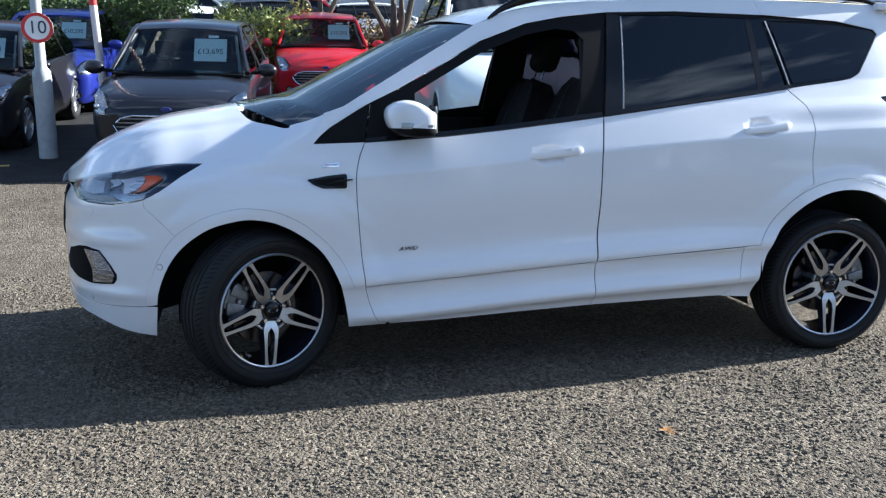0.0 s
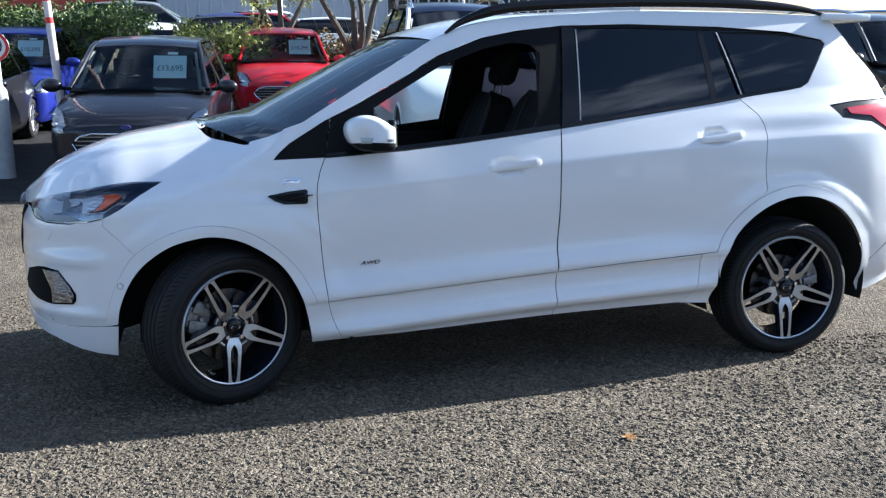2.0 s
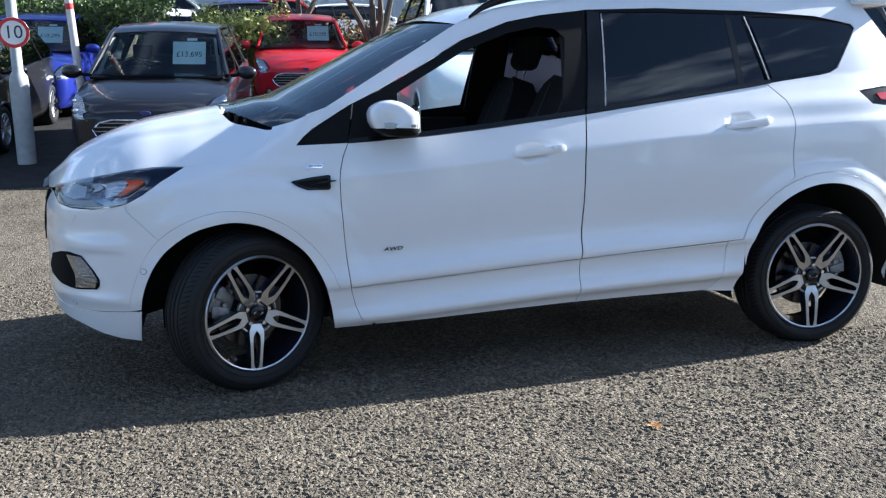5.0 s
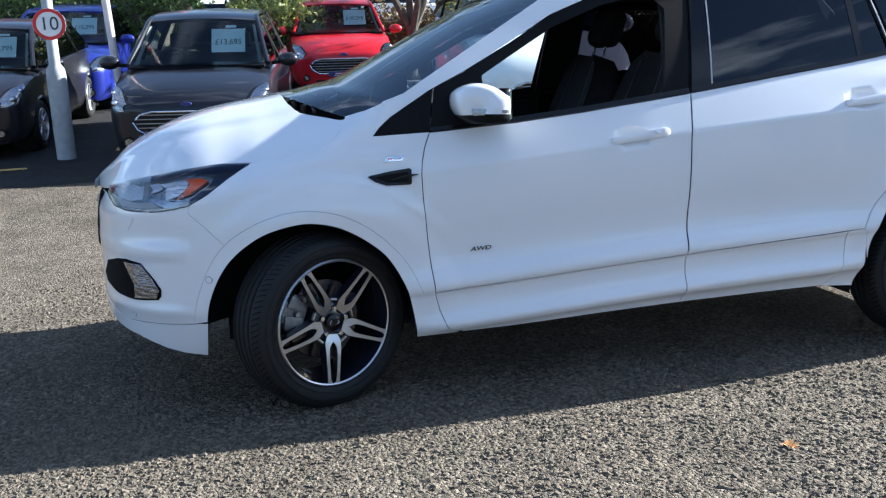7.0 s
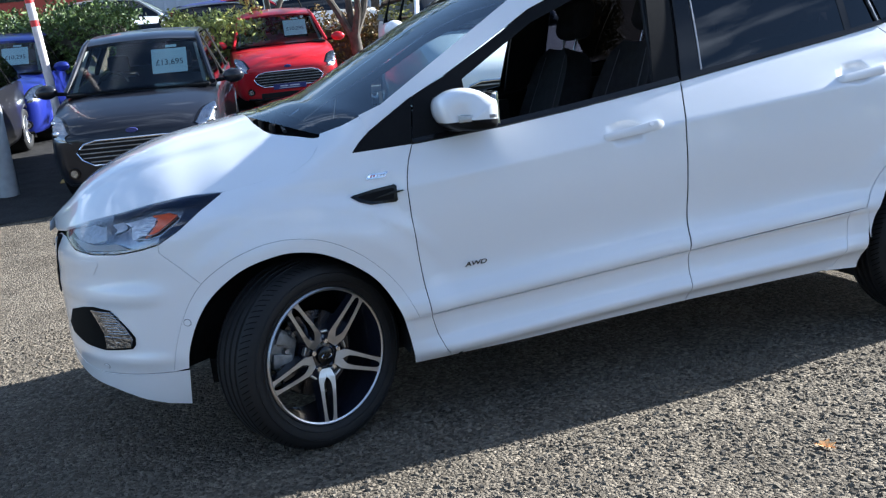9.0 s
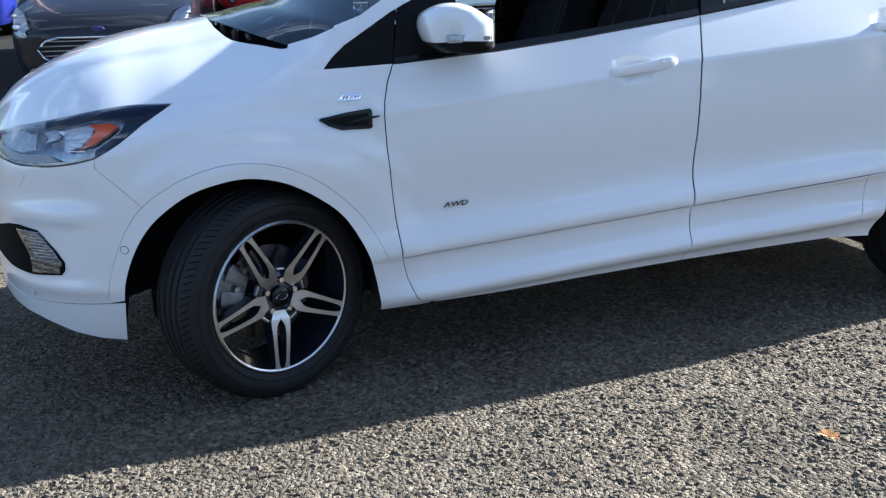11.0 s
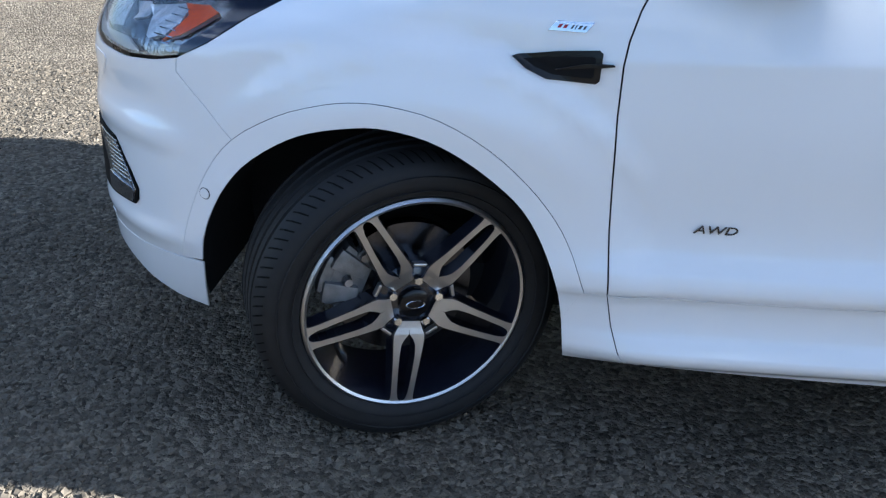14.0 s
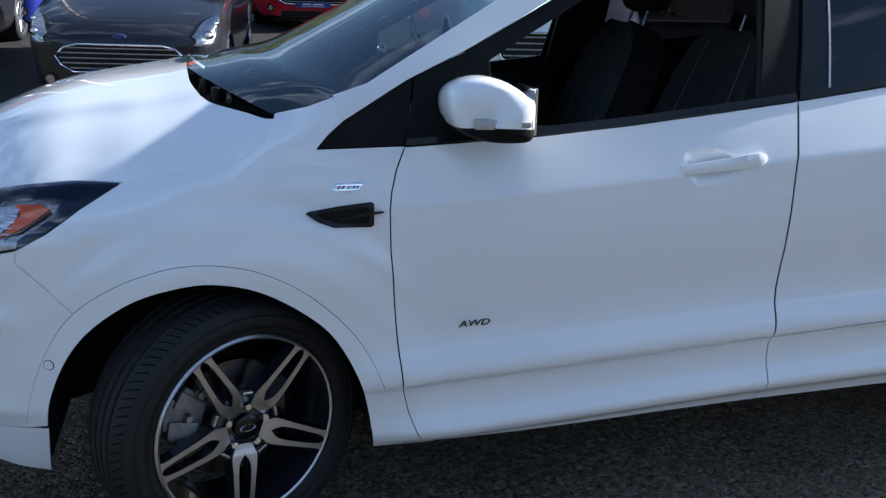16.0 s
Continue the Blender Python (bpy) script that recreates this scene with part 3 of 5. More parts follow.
far_pane = panel("front_window", [(0.627, 1.08), (1.0, 1.11), (1.355, 1.152), (1.412, 1.487), (1.372, 1.526), (1.290, 1.536), (1.150, 1.508), (0.931, 1.425), (0.743, 1.318), (0.627, 1.250)], CLEAR, car, "clear window glass", fold=0, lift=-0.006)
far_pane.matrix_basis = FLIP

# ---- white car: bonnet, windscreen, roof ----
BONNET_EDGE = [(-0.93, 0.835), (-0.834, 0.862), (-0.74, 0.893), (-0.646, 0.914), (-0.486, 0.945), (-0.369, 0.957), (-0.267, 0.959), (-0.156, 0.975), (-0.032, 0.996), (0.028, 1.026), (0.058, 1.05), (0.082, 1.081), (0.098, 1.113), (0.2, 1.2)]
BONNET_MID = [(-0.935, 0.845), (-0.9, 0.885), (-0.825, 0.95), (-0.775, 1.0), (-0.68, 1.055), (-0.56, 1.105), (-0.44, 1.14), (-0.19, 1.183), (-0.05, 1.21), (0.1, 1.228), (0.3, 1.25)]
BONNET_BACK = [(0.17, 0.098), (0.25, 0.03), (0.29, -0.012), (0.34, -0.060), (0.41, -0.095), (0.48, -0.108), (0.60, -0.115), (0.92, -0.125)]


BONNET_BASE = BONNET_EDGE[:9] + [(0.06, 1.022), (0.12, 1.040), (0.2, 1.06)]


def bonnet_z(x, y):
    """A smooth crowned sheet, brought to the shut line at its edge."""
    e, cut = curve(BONNET_BASE, x), curve(BONNET_EDGE, x)
    ye, yc, top = skin(x, e), skin(x, cut), curve(BONNET_MID, x)

    def sheet(v):
        t = min(1.0, max(0.0, (v - ye) / (MID - ye)))
        return e + (top - e) * (1 - (1 - t) ** 2.8) + 0.010 * (ramp(0.30, 0.37, t) - ramp(0.30, 0.9, t))
    return sheet(y) + (cut - sheet(yc)) * math.exp(-max(0.0, y - yc) / 0.07)


def bonnet():
    rows = []
    for j in range(33):
        f = (j / 32) ** 1.6
        row = []
        for i in range(49):
            s = 1 - (1 - i / 48) ** 1.0
            # from the leading edge back to the rear edge along lines of equal share across
            x = -0.93 + s * 1.028
            for _ in range(4):
                e = curve(BONNET_EDGE, x)
                ye = skin(x, e)
                y = ye + f * (MID - ye)
                x = -0.93 + s * (curve(BONNET_BACK, y) + 0.93)
            row.append((x, y, bonnet_z(x, y)))
        rows.append(row)
    bm = grid(rows + [[(x, 2 * MID - y, z) for x, y, z in r] for r in rows[::-1]][1:])
    edge = [e for e in bm.edges if e.is_boundary]
    ext = bmesh.ops.extrude_edge_only(bm, edges=edge)["geom"]
    for v in ext:
        if isinstance(v, bmesh.types.BMVert):
            v.co.z -= 0.012
    return bm


part("bonnet", bonnet(), WHITE, car)
SCREEN_EDGE = [(0.098, 1.108), (0.168, 1.130), (0.233, 1.160), (0.318, 1.193), (0.519, 1.313), (0.781, 1.467), (0.915, 1.546)]


def windscreen():
    rows = []
    for i, (x, z) in enumerate(spline(SCREEN_EDGE, 3)):
        y0 = skin(x, z) + 0.004
        f = i / (3 * (len(SCREEN_EDGE) - 1))
        row = []
        for j in range(25):
            y = y0 + (MID - y0) * 2 * j / 24
            c = 1 - ((y - MID) / (MID - y0)) ** 2
            row.append((x - c * (0.24 * (1 - f) + 0.10 * f), y, z + c * (0.055 * (1 - f) + 0.035)))
        rows.append(row)
    return grid(rows)


part("windscreen", windscreen(), GLAZED, car, "raked clear windscreen")
ROOF_EDGE = [(0.915, 1.546), (1.06, 1.605), (1.219, 1.640), (1.40, 1.660), (1.606, 1.671), (1.90, 1.687), (2.20, 1.690), (2.60, 1.688), (2.953, 1.680)]


def roof():
    rows = []
    for i, (x, z) in enumerate(spline(ROOF_EDGE, 3)):
        y0 = skin(x, z)
        f = max(0.0, 1 - i / 8)
        rows.append([(x - 0.10 * f * (1 - ((y - MID) / (MID - y0)) ** 2), y, z + 0.045 * (1 - abs((y - MID) / (MID - y0)) ** 2.2)) for y in (y0 + (MID - y0) * 2 * j / 20 for j in range(21))])
    return grid(rows)


part("roof", roof(), WHITE, car)
# spoiler over the tailgate, and the tail
part("tailgate_spoiler", boxed(2.95, 3.22, 0.22, 2 * MID - 0.22, 1.655, 1.690, 0.012), WHITE, car)
part("rear_screen", grid([[(3.02 + 0.02 * s, 0.27, 1.65), (3.08, MID, 1.67), (3.02, 2 * MID - 0.27, 1.65)] if s == 0 else [(3.38, 0.22, 1.30), (3.44, MID, 1.30), (3.38, 2 * MID - 0.22, 1.30)] for s in (0, 1)]), TINTED, car, "dark privacy glass")
part("tailgate", grid([[(3.40, 0.20, 1.30), (3.47, MID, 1.30), (3.40, 2 * MID - 0.20, 1.30)], [(3.44, 0.20, 0.90), (3.52, MID, 0.90), (3.44, 2 * MID - 0.20, 0.90)], [(3.50, 0.25, 0.45), (3.56, MID, 0.45), (3.50, 2 * MID - 0.25, 0.45)]]), WHITE, car)


def roof_rail():
    pts = [(0.98, 0.235, 1.575), (1.05, 0.245, 1.622), (1.15, 0.255, 1.662), (1.30, 0.262, 1.695), (1.60, 0.270, 1.717), (2.00, 0.275, 1.732), (2.40, 0.275, 1.733), (2.70, 0.272, 1.722), (2.88, 0.268, 1.705), (3.0, 0.26, 1.675)]
    line_pts = spline(pts, 4)
    n = len(line_pts) - 1
    return tube(line_pts, [0.021 * min(1.0, 0.25 + 0.75 * min(i, n - i) / 9) for i in range(n + 1)], 10, 1.15)


both(part("roof_rail", roof_rail(), GLOSS_BLACK, car, "black roof rail"))

# ---- white car: wheels ----


def wheel(parent_m, rim=0.250, phase=-90, caliper_at=160):
    """A tyre on a two-tone alloy with five pairs of split spokes; its axis is the local y, the outer face at -y."""
    w = new("wheel")
    w.empty_display_size = 0.1
    w.parent = car
    w.matrix_basis = parent_m
    q = rim / 0.2455

    def spread(bm):
        bmesh.ops.scale(bm, vec=(q, 1, q), verts=bm.verts)
        return bm

    tread = [(rim + 0.001, -0.100), (rim + 0.010, -0.110), (0.290, -0.118), (0.312, -0.113), (0.327, -0.100), (0.336, -0.085)]
    for g in (-0.055, -0.018, 0.018, 0.055):
        tread += [(0.343, g - 0.007), (0.335, g - 0.004), (0.335, g + 0.004), (0.343, g + 0.007)]
    tread += [(0.336, 0.085), (0.327, 0.100), (0.312, 0.113), (0.290, 0.118), (0.247, 0.100)]
    tyre = part("tyre", lathe(tread, 96), RUBBER, w)
    bm = bmesh.new()                              # flat black strips for the shade in the tread's cross grooves
    for k in range(96):
        a = 2 * math.pi * k / 96
        for y0, y1, sl in ((-0.106, -0.063, 0.07), (-0.048, -0.025, -0.05), (0.025, 0.048, 0.05), (0.063, 0.106, -0.07)):
            lo, hi = [], []
            for f in (0.0, 0.5, 1.0):
                y = y0 + (y1 - y0) * f
                r = 1.004 * (0.3405 if abs(y) < 0.075 else 0.3365 if abs(y) < 0.09 else 0.325)
                t = a + sl * f
                lo.append(bm.verts.new((r * math.cos(t), y, r * math.sin(t)))), hi.append(bm.verts.new((r * math.cos(t + 0.011), y, r * math.sin(t + 0.011))))
            for i in (0, 1):
                bm.faces.new((lo[i], lo[i + 1], hi[i + 1], hi[i]))
    tagged(part("tread_relief", bm, MATT_BLACK, tyre, smooth=False), kind="stuff")
    for r, w2 in ((0.300, 0.0016), (0.270, 0.0012)):
        part("sidewall_ring", lathe([(r - w2, -0.1175), (r, -0.1205), (r + w2, -0.1175)], 72), RUBBER, tyre)
    part("rim", spread(lathe([(0.2455, -0.098), (0.246, -0.104), (0.240, -0.109), (0.2345, -0.106)], 96)), ALLOY, w, "machined rim edge")
    part("barrel", spread(lathe([(0.2345, -0.106), (0.231, -0.092), (0.224, -0.06), (0.218, 0.0), (0.222, 0.09), (0.245, 0.10)], 96)), DARK_ALLOY, w, "black wheel barrel")

    def spoke(a, side, top):
        """One half of a spoke pair, from the hub out to the rim: its bright face, or the dark body under it."""
        bm = bmesh.new()
        rows = []
        # share along, middle line offset, half width, depth of the face
        for r, off, hw, d in ((0.048, 0.0110, 0.0110, -0.083), (0.062, 0.0135, 0.0135, -0.086), (0.076, 0.0172, 0.0165, -0.090), (0.088, 0.0222, 0.0120, -0.092), (0.100, 0.0248, 0.0088, -0.094), (0.125, 0.0245, 0.0070, -0.098), (0.170, 0.0222, 0.0064, -0.102), (0.212, 0.0195, 0.0064, -0.105), (0.228, 0.0178, 0.0082, -0.106), (0.2395, 0.0150, 0.0150, -0.107)):
            drop = 0 if top else 0.001
            wide = hw if top else hw * 1.22
            back = -0.002 if top else 0.050 - 0.02 * (r / 0.24)
            e1, e2 = off - (wide if top else hw), off + wide
            rows.append([(r, e1, d + drop), (r, e2, d + drop), (r, e2 + (0 if top else 0.004), d + abs(back) if top else d + back), (r, e1, d + abs(back) if top else d + back)])
        rings = [[bm.verts.new((r * math.cos(a) - side * o * math.sin(a), y, r * math.sin(a) + side * o * math.cos(a))) for r, o, y in row] for row in rows]
        for p, q in zip(rings, rings[1:]):
            for k in range(4):
                bm.faces.new((p[k], p[(k + 1) % 4], q[(k + 1) % 4], q[k]))
        bm.faces.new(rings[0]), bm.faces.new(rings[-1])
        return spread(bm)

    for k in range(5):
        a = radians(phase + 72 * k)
        for s in (-1, 1):
            body = part("spoke", spoke(a, s, False), DARK_ALLOY, w, "black split spoke with machined face", smooth=False)
            part("machined_face", spoke(a, s, True), ALLOY, body, smooth=False)
        b = radians(phase + 36 + 72 * k)
        part("wheel_nut", rod(bmesh.new(), (0.054 * math.cos(b), -0.060, 0.054 * math.sin(b)), (0.054 * math.cos(b), -0.094, 0.054 * math.sin(b)), 0.0105, 0.0092, 6), CHROME, w, smooth=False)
        bm = boxed(0.084, 0.092, -0.086, -0.070, -0.015, 0.015, 0.003)
        bmesh.ops.transform(bm, matrix=Matrix.Rotation(-b, 4, "Y"), verts=bm.verts)
        part("spoke_web", bm, ALLOY, w, smooth=False)
    part("hub", lathe([(0.001, -0.074), (0.072, -0.074), (0.084, -0.066), (0.086, -0.05), (0.082, 0.02), (0.001, 0.02)], 40), DARK_ALLOY, w)
    cap = part("centre_cap", lathe([(0.0005, -0.096), (0.026, -0.096), (0.033, -0.092), (0.034, -0.070)], 40), GLOSS_BLACK, w)
    bm = lathe([(0.018, -0.0965), (0.020, -0.098), (0.022, -0.0965)], 40)
    bmesh.ops.scale(bm, vec=(1.0, 1.0, 0.45), verts=bm.verts)
    part("emblem", bm, CHROME, cap, "chrome oval emblem")
    part("brake_disc", lathe([(0.08, -0.012), (0.155, -0.012), (0.158, -0.006), (0.158, 0.012), (0.08, 0.012)], 64), DARK_CHROME, w, "worn steel brake disc")
    bm = bmesh.new()
    for c0, c1, r0, r1, y0, y1 in ((-24, 22, 0.112, 0.186, -0.046, 0.045), (-20, -6, 0.120, 0.196, -0.060, -0.04), (4, 18, 0.120, 0.196, -0.060, -0.04), (-12, 12, 0.186, 0.206, -0.05, 0.03), (-28, -22, 0.13, 0.16, -0.055, -0.02), (21, 28, 0.14, 0.17, -0.055, -0.02)):
        one = bmesh.new()
        got = [one.verts.new((r * math.cos(radians(t)), y, r * math.sin(radians(t)))) for y in (y0, y1) for t in np.linspace(caliper_at + c0, caliper_at + c1, 6) for r in (r0, r1)]
        bmesh.ops.convex_hull(one, input=got)
        bmesh.ops.dissolve_limit(one, angle_limit=0.05, verts=one.verts, edges=one.edges)
        bmesh.ops.bevel(one, geom=list(one.edges), offset=0.004, segments=2, affect="EDGES", profile=0.6)
        tmp = bpy.data.meshes.new("lump")
        one.to_mesh(tmp), one.free()
        bm.from_mesh(tmp)
        bpy.data.meshes.remove(tmp)
    cal = part("brake_caliper", bm, CAST_GREY, w, "bright grey cast brake caliper")
    for t in (-25, 0, 25):
        c, sn = math.cos(radians(caliper_at + t)), math.sin(radians(caliper_at + t))
        part("caliper_bolt", rod(bmesh.new(), (0.148 * c, -0.045, 0.148 * sn), (0.148 * c, -0.066, 0.148 * sn), 0.011, 0.009, 8), STEEL, cal, smooth=False)
    return w


STEER = 25.5
hub_f = Matrix.Translation((0.0, 0.052, 0.338)) @ Matrix.Rotation(radians(STEER), 4, "Z") @ Matrix.Translation((0, 0.096, 0))
wheel(hub_f, 0.248, -96)
wheel(Matrix.Translation((2.69, 0.05 + 0.096, 0.340)) @ Matrix.Rotation(radians(-2.0), 4, "Z"), 0.262, -90, 22)
wheel(Matrix.Translation((-0.02, 2 * MID - 0.15, 0.338)) @ Matrix.Rotation(radians(STEER + 180), 4, "Z"))
wheel(Matrix.Translation((2.69, 2 * MID - 0.146, 0.340)) @ Matrix.Rotation(radians(180), 4, "Z"))
# wheel housings and the underside
for hx, r in ((-0.08, 0.415), (2.70, 0.455)):
    bm = lathe([(r, 0.135 if hx < 0 else 0.075), (r, 0.50), (0.05, 0.52)], 36, radians(-14), radians(194))
    for v in bm.verts:
        v.co += Vector((hx, 0, 0.36))
    both(part("wheel_housing", bm, LINER, car, "black wheel arch liner"))
bm = boxed(-0.40, 3.30, 0.30, 2 * MID - 0.30, 0.24, 0.33)
part("floor_pan", bm, LINER, car, "black underbody", smooth=False)
for x0, x1 in ((0.36, 2.24),):
    both(part("inner_sill", boxed(x0, x1, 0.065, 0.24, 0.300, 0.42, 0.01), LINER, car, smooth=False))

# ---- white car: cabin ----
part("door_card", boxed(0.62, 1.38, 0.085, 0.13, 0.45, 1.085, 0.015), TRIM, car)
part("door_card", boxed(0.62, 1.38, 2 * MID - 0.13, 2 * MID - 0.085, 0.45, 1.085, 0.015), TRIM, car)
part("door_card", boxed(1.50, 2.35, 0.09, 0.13, 0.45, 1.15, 0.015), TRIM, car)
part("door_card", boxed(1.50, 2.35, 2 * MID - 0.13, 2 * MID - 0.09, 0.45, 1.15, 0.015), TRIM, car)
bm = bmesh.new()
box(bm, 0.18, 0.62, 0.16, 2 * MID - 0.16, 0.78, 1.06, 0.06)
box(bm, 0.10, 0.45, 0.20, 2 * MID - 0.20, 1.0, 1.09, 0.04)
part("dashboard", bm, TRIM, car, "black moulded dashboard")
part("cowl", grid([[(curve(BONNET_BACK, y) + 0.0, y, 1.05 + 0.09 * (1 - ((y - MID) / 0.75) ** 2)), (0.16 - 0.14 * (1 - ((y - MID) / 0.75) ** 2), y, 1.10 + 0.09 * (1 - ((y - MID) / 0.75) ** 2))] for y in (0.19 + 0.0725 * k for k in range(11))]), BLACK_PLASTIC, car, "black scuttle panel")
part("steering_wheel", (lambda bm: (bmesh.ops.transform(bm, matrix=Matrix.Translation((0.78, 1.28, 1.0)) @ Matrix.Rotation(radians(90), 4, "Z") @ Matrix.Rotation(radians(-25), 4, "X"), verts=bm.verts), bm)[1])(lathe([(0.17, -0.014), (0.185, -0.016), (0.19, 0.0), (0.185, 0.016), (0.17, 0.014), (0.165, 0), (0.17, -0.014)], 40)), TRIM, car)


def seat(x, y, wide=0.52):
    s = new("seat")
    s.empty_display_size = 0.1
    s.parent = car
    s.matrix_basis = Matrix.Translation((x, y, 0))
    lean = Matrix.Translation((0.42, 0, 0.70)) @ Matrix.Rotation(radians(20), 4, "Y")
    part("cushion", boxed(-0.08, 0.46, -wide / 2, wide / 2, 0.46, 0.70, 0.06), FABRIC, s, "black fabric cushion")
    bm = bmesh.new()
    rows = []
    for k, z in enumerate(np.linspace(-0.02, 0.64, 14)):
        f = k / 13
        hw = wide / 2 * (0.94 if f < 0.5 else 0.94 - 0.20 * ((f - 0.5) / 0.5) ** 1.5) * (math.sqrt(max(0.0, 1 - ((f - 0.8) / 0.2) ** 2)) * 0.55 + 0.45 if f > 0.8 else 1.0)
        rows.append([lean @ Vector((0.055 * (1 - abs(u) ** 4) * 0.0 + (-0.07 - 0.035 * abs(u) ** 3 + 0.03 * f), hw * u, z)) for u in np.linspace(-1, 1, 13)])
        rows[-1] += [lean @ Vector((0.06, hw * u, z)) for u in np.linspace(1, -1, 7)] + [rows[-1][0]]
    bm = grid(rows)
    bmesh.ops.remove_doubles(bm, verts=bm.verts, dist=1e-4)
    bmesh.ops.holes_fill(bm, edges=bm.edges)
    back = part("backrest", bm, FABRIC, s, "black fabric backrest with pale stitching")
    for sgn in (-1, 1):
        pts = [lean @ Vector((-0.086 + 0.02 * (z / 0.6), sgn * wide * 0.30 * (1 - 0.25 * (z / 0.62) ** 2), z)) for z in np.linspace(0.02, 0.6, 8)]
        part("stitching", tube(pts, 0.0016, 5), SEAM, back)
        part("headrest_post", rod(bmesh.new(), lean @ Vector((0.0, sgn * 0.07, 0.60)), lean @ Vector((-0.01, sgn * 0.07, 0.78)), 0.006), CHROME, s, "bright headrest post")
    bm = boxed(-0.06, 0.05, -0.135, 0.135, 0.70, 0.90)
    bmesh.ops.bevel(bm, geom=list(bm.edges), offset=0.05, segments=5, profile=0.5, affect="EDGES")
    bmesh.ops.transform(bm, matrix=lean, verts=bm.verts)
    part("headrest", bm, FABRIC, s, "black fabric headrest")
    return s


seat(0.95, 0.50), seat(0.95, 1.33), seat(1.85, 0.50), seat(1.85, 1.33)
part("headlining", grid([[(x, y, 1.60 + 0.04 * (1 - ((y - MID) / 0.65) ** 2)) for y in (0.30 + 0.123 * k for k in range(11))] for x in (1.02, 1.4, 1.9, 2.4, 2.95)]), TRIM, car)
for pts in ([(0.42, 1.02), (0.743, 1.035), (1.0, 1.06), (1.47, 1.115), (1.832, 1.163), (2.40, 1.235), (2.42, 1.285), (2.256, 1.262), (1.832, 1.208), (1.465, 1.160), (1.0, 1.104), (0.743, 1.079), (0.42, 1.055)],):
    both(panel("belt_trim", pts, TRIM, car, "black inner belt trim", fn=lambda x, z: skin(x, z) + 0.022, fold=0, gap=0))
both(panel("inner_pillar", [(1.37, 1.12), (1.60, 1.15), (1.62, 1.61), (1.42, 1.60)], TRIM, car, "dark inner pillar trim", fn=lambda x, z: skin(x, z) + 0.03, fold=0.02, gap=0))
both(panel("inner_pillar", [(2.22, 1.24), (2.50, 1.27), (2.40, 1.61), (2.22, 1.61)], TRIM, car, "dark inner pillar trim", fn=lambda x, z: skin(x, z) + 0.03, fold=0.02, gap=0))

# ---- white car: lamps, badges, handles, mirrors, wipers ----
AMBER = [(-0.511, 0.909), (-0.453, 0.914), (-0.427, 0.905), (-0.457, 0.884), (-0.501, 0.858), (-0.546, 0.843), (-0.531, 0.855), (-0.495, 0.892)]
BOWL_REAR = [(-0.606, 0.891), (-0.513, 0.908), (-0.498, 0.900), (-0.507, 0.878), (-0.538, 0.853), (-0.579, 0.839), (-0.588, 0.843), (-0.584, 0.878)]
BOWL_FRONT = [(-0.650, 0.885), (-0.611, 0.893), (-0.595, 0.876), (-0.606, 0.867), (-0.646, 0.857), (-0.635, 0.869)]
DAY_STRIP = [(-0.806, 0.839), (-0.757, 0.805), (-0.646, 0.805), (-0.602, 0.809), (-0.643, 0.830), (-0.723, 0.824), (-0.765, 0.832)]
CLEAR_BOWL = [(-0.806, 0.859), (-0.667, 0.895), (-0.675, 0.837), (-0.723, 0.825), (-0.777, 0.831)]
FOG_LENS = [(-0.771, 0.593), (-0.703, 0.592), (-0.659, 0.541), (-0.637, 0.498), (-0.647, 0.467), (-0.733, 0.458), (-0.736, 0.513)]
FOG_LOW = [(-0.733, 0.505), (-0.642, 0.502), (-0.640, 0.492), (-0.648, 0.467), (-0.733, 0.458)]
VENT = [(0.153, 0.889), (0.165, 0.895), (0.236, 0.908), (0.312, 0.916), (0.320, 0.910), (0.319, 0.860), (0.312, 0.854), (0.221, 0.854), (0.181, 0.869)]
VENT_FIN = [(0.235, 0.877), (0.291, 0.892), (0.340, 0.894), (0.344, 0.890), (0.318, 0.885), (0.235, 0.874)]
BADGE = [(0.214, 0.942), (0.228, 0.961), (0.298, 0.963), (0.284, 0.943)]
HANDLE_F = [(1.109, 0.992), (1.269, 1.014), (1.333, 1.023), (1.354, 1.015), (1.357, 0.998), (1.343, 0.986), (1.124, 0.968), (1.111, 0.974)]
HANDLE_R = [(2.140, 1.096), (2.303, 1.115), (2.371, 1.124), (2.392, 1.116), (2.387, 1.095), (2.363, 1.082), (2.155, 1.070), (2.137, 1.078)]


def deep(d, fn=skin):
    return lambda x, z: fn(x, z) + d


def text_mesh(words, size, depth=0.002, shear=0.0):
    cu = bpy.data.curves.new("lettering", "FONT")
    cu.body, cu.size, cu.extrude, cu.shear = words, size, depth / 2, shear
    cu.align_x, cu.align_y = "CENTER", "CENTER"
    ob = bpy.data.objects.new("lettering", cu)
    scene.collection.objects.link(ob)
    bpy.context.view_layer.update()
    me = bpy.data.meshes.new_from_object(ob.evaluated_get(bpy.context.evaluated_depsgraph_get()))
    bpy.data.objects.remove(ob)
    bm = bmesh.new()
    bm.from_mesh(me)
    return bm


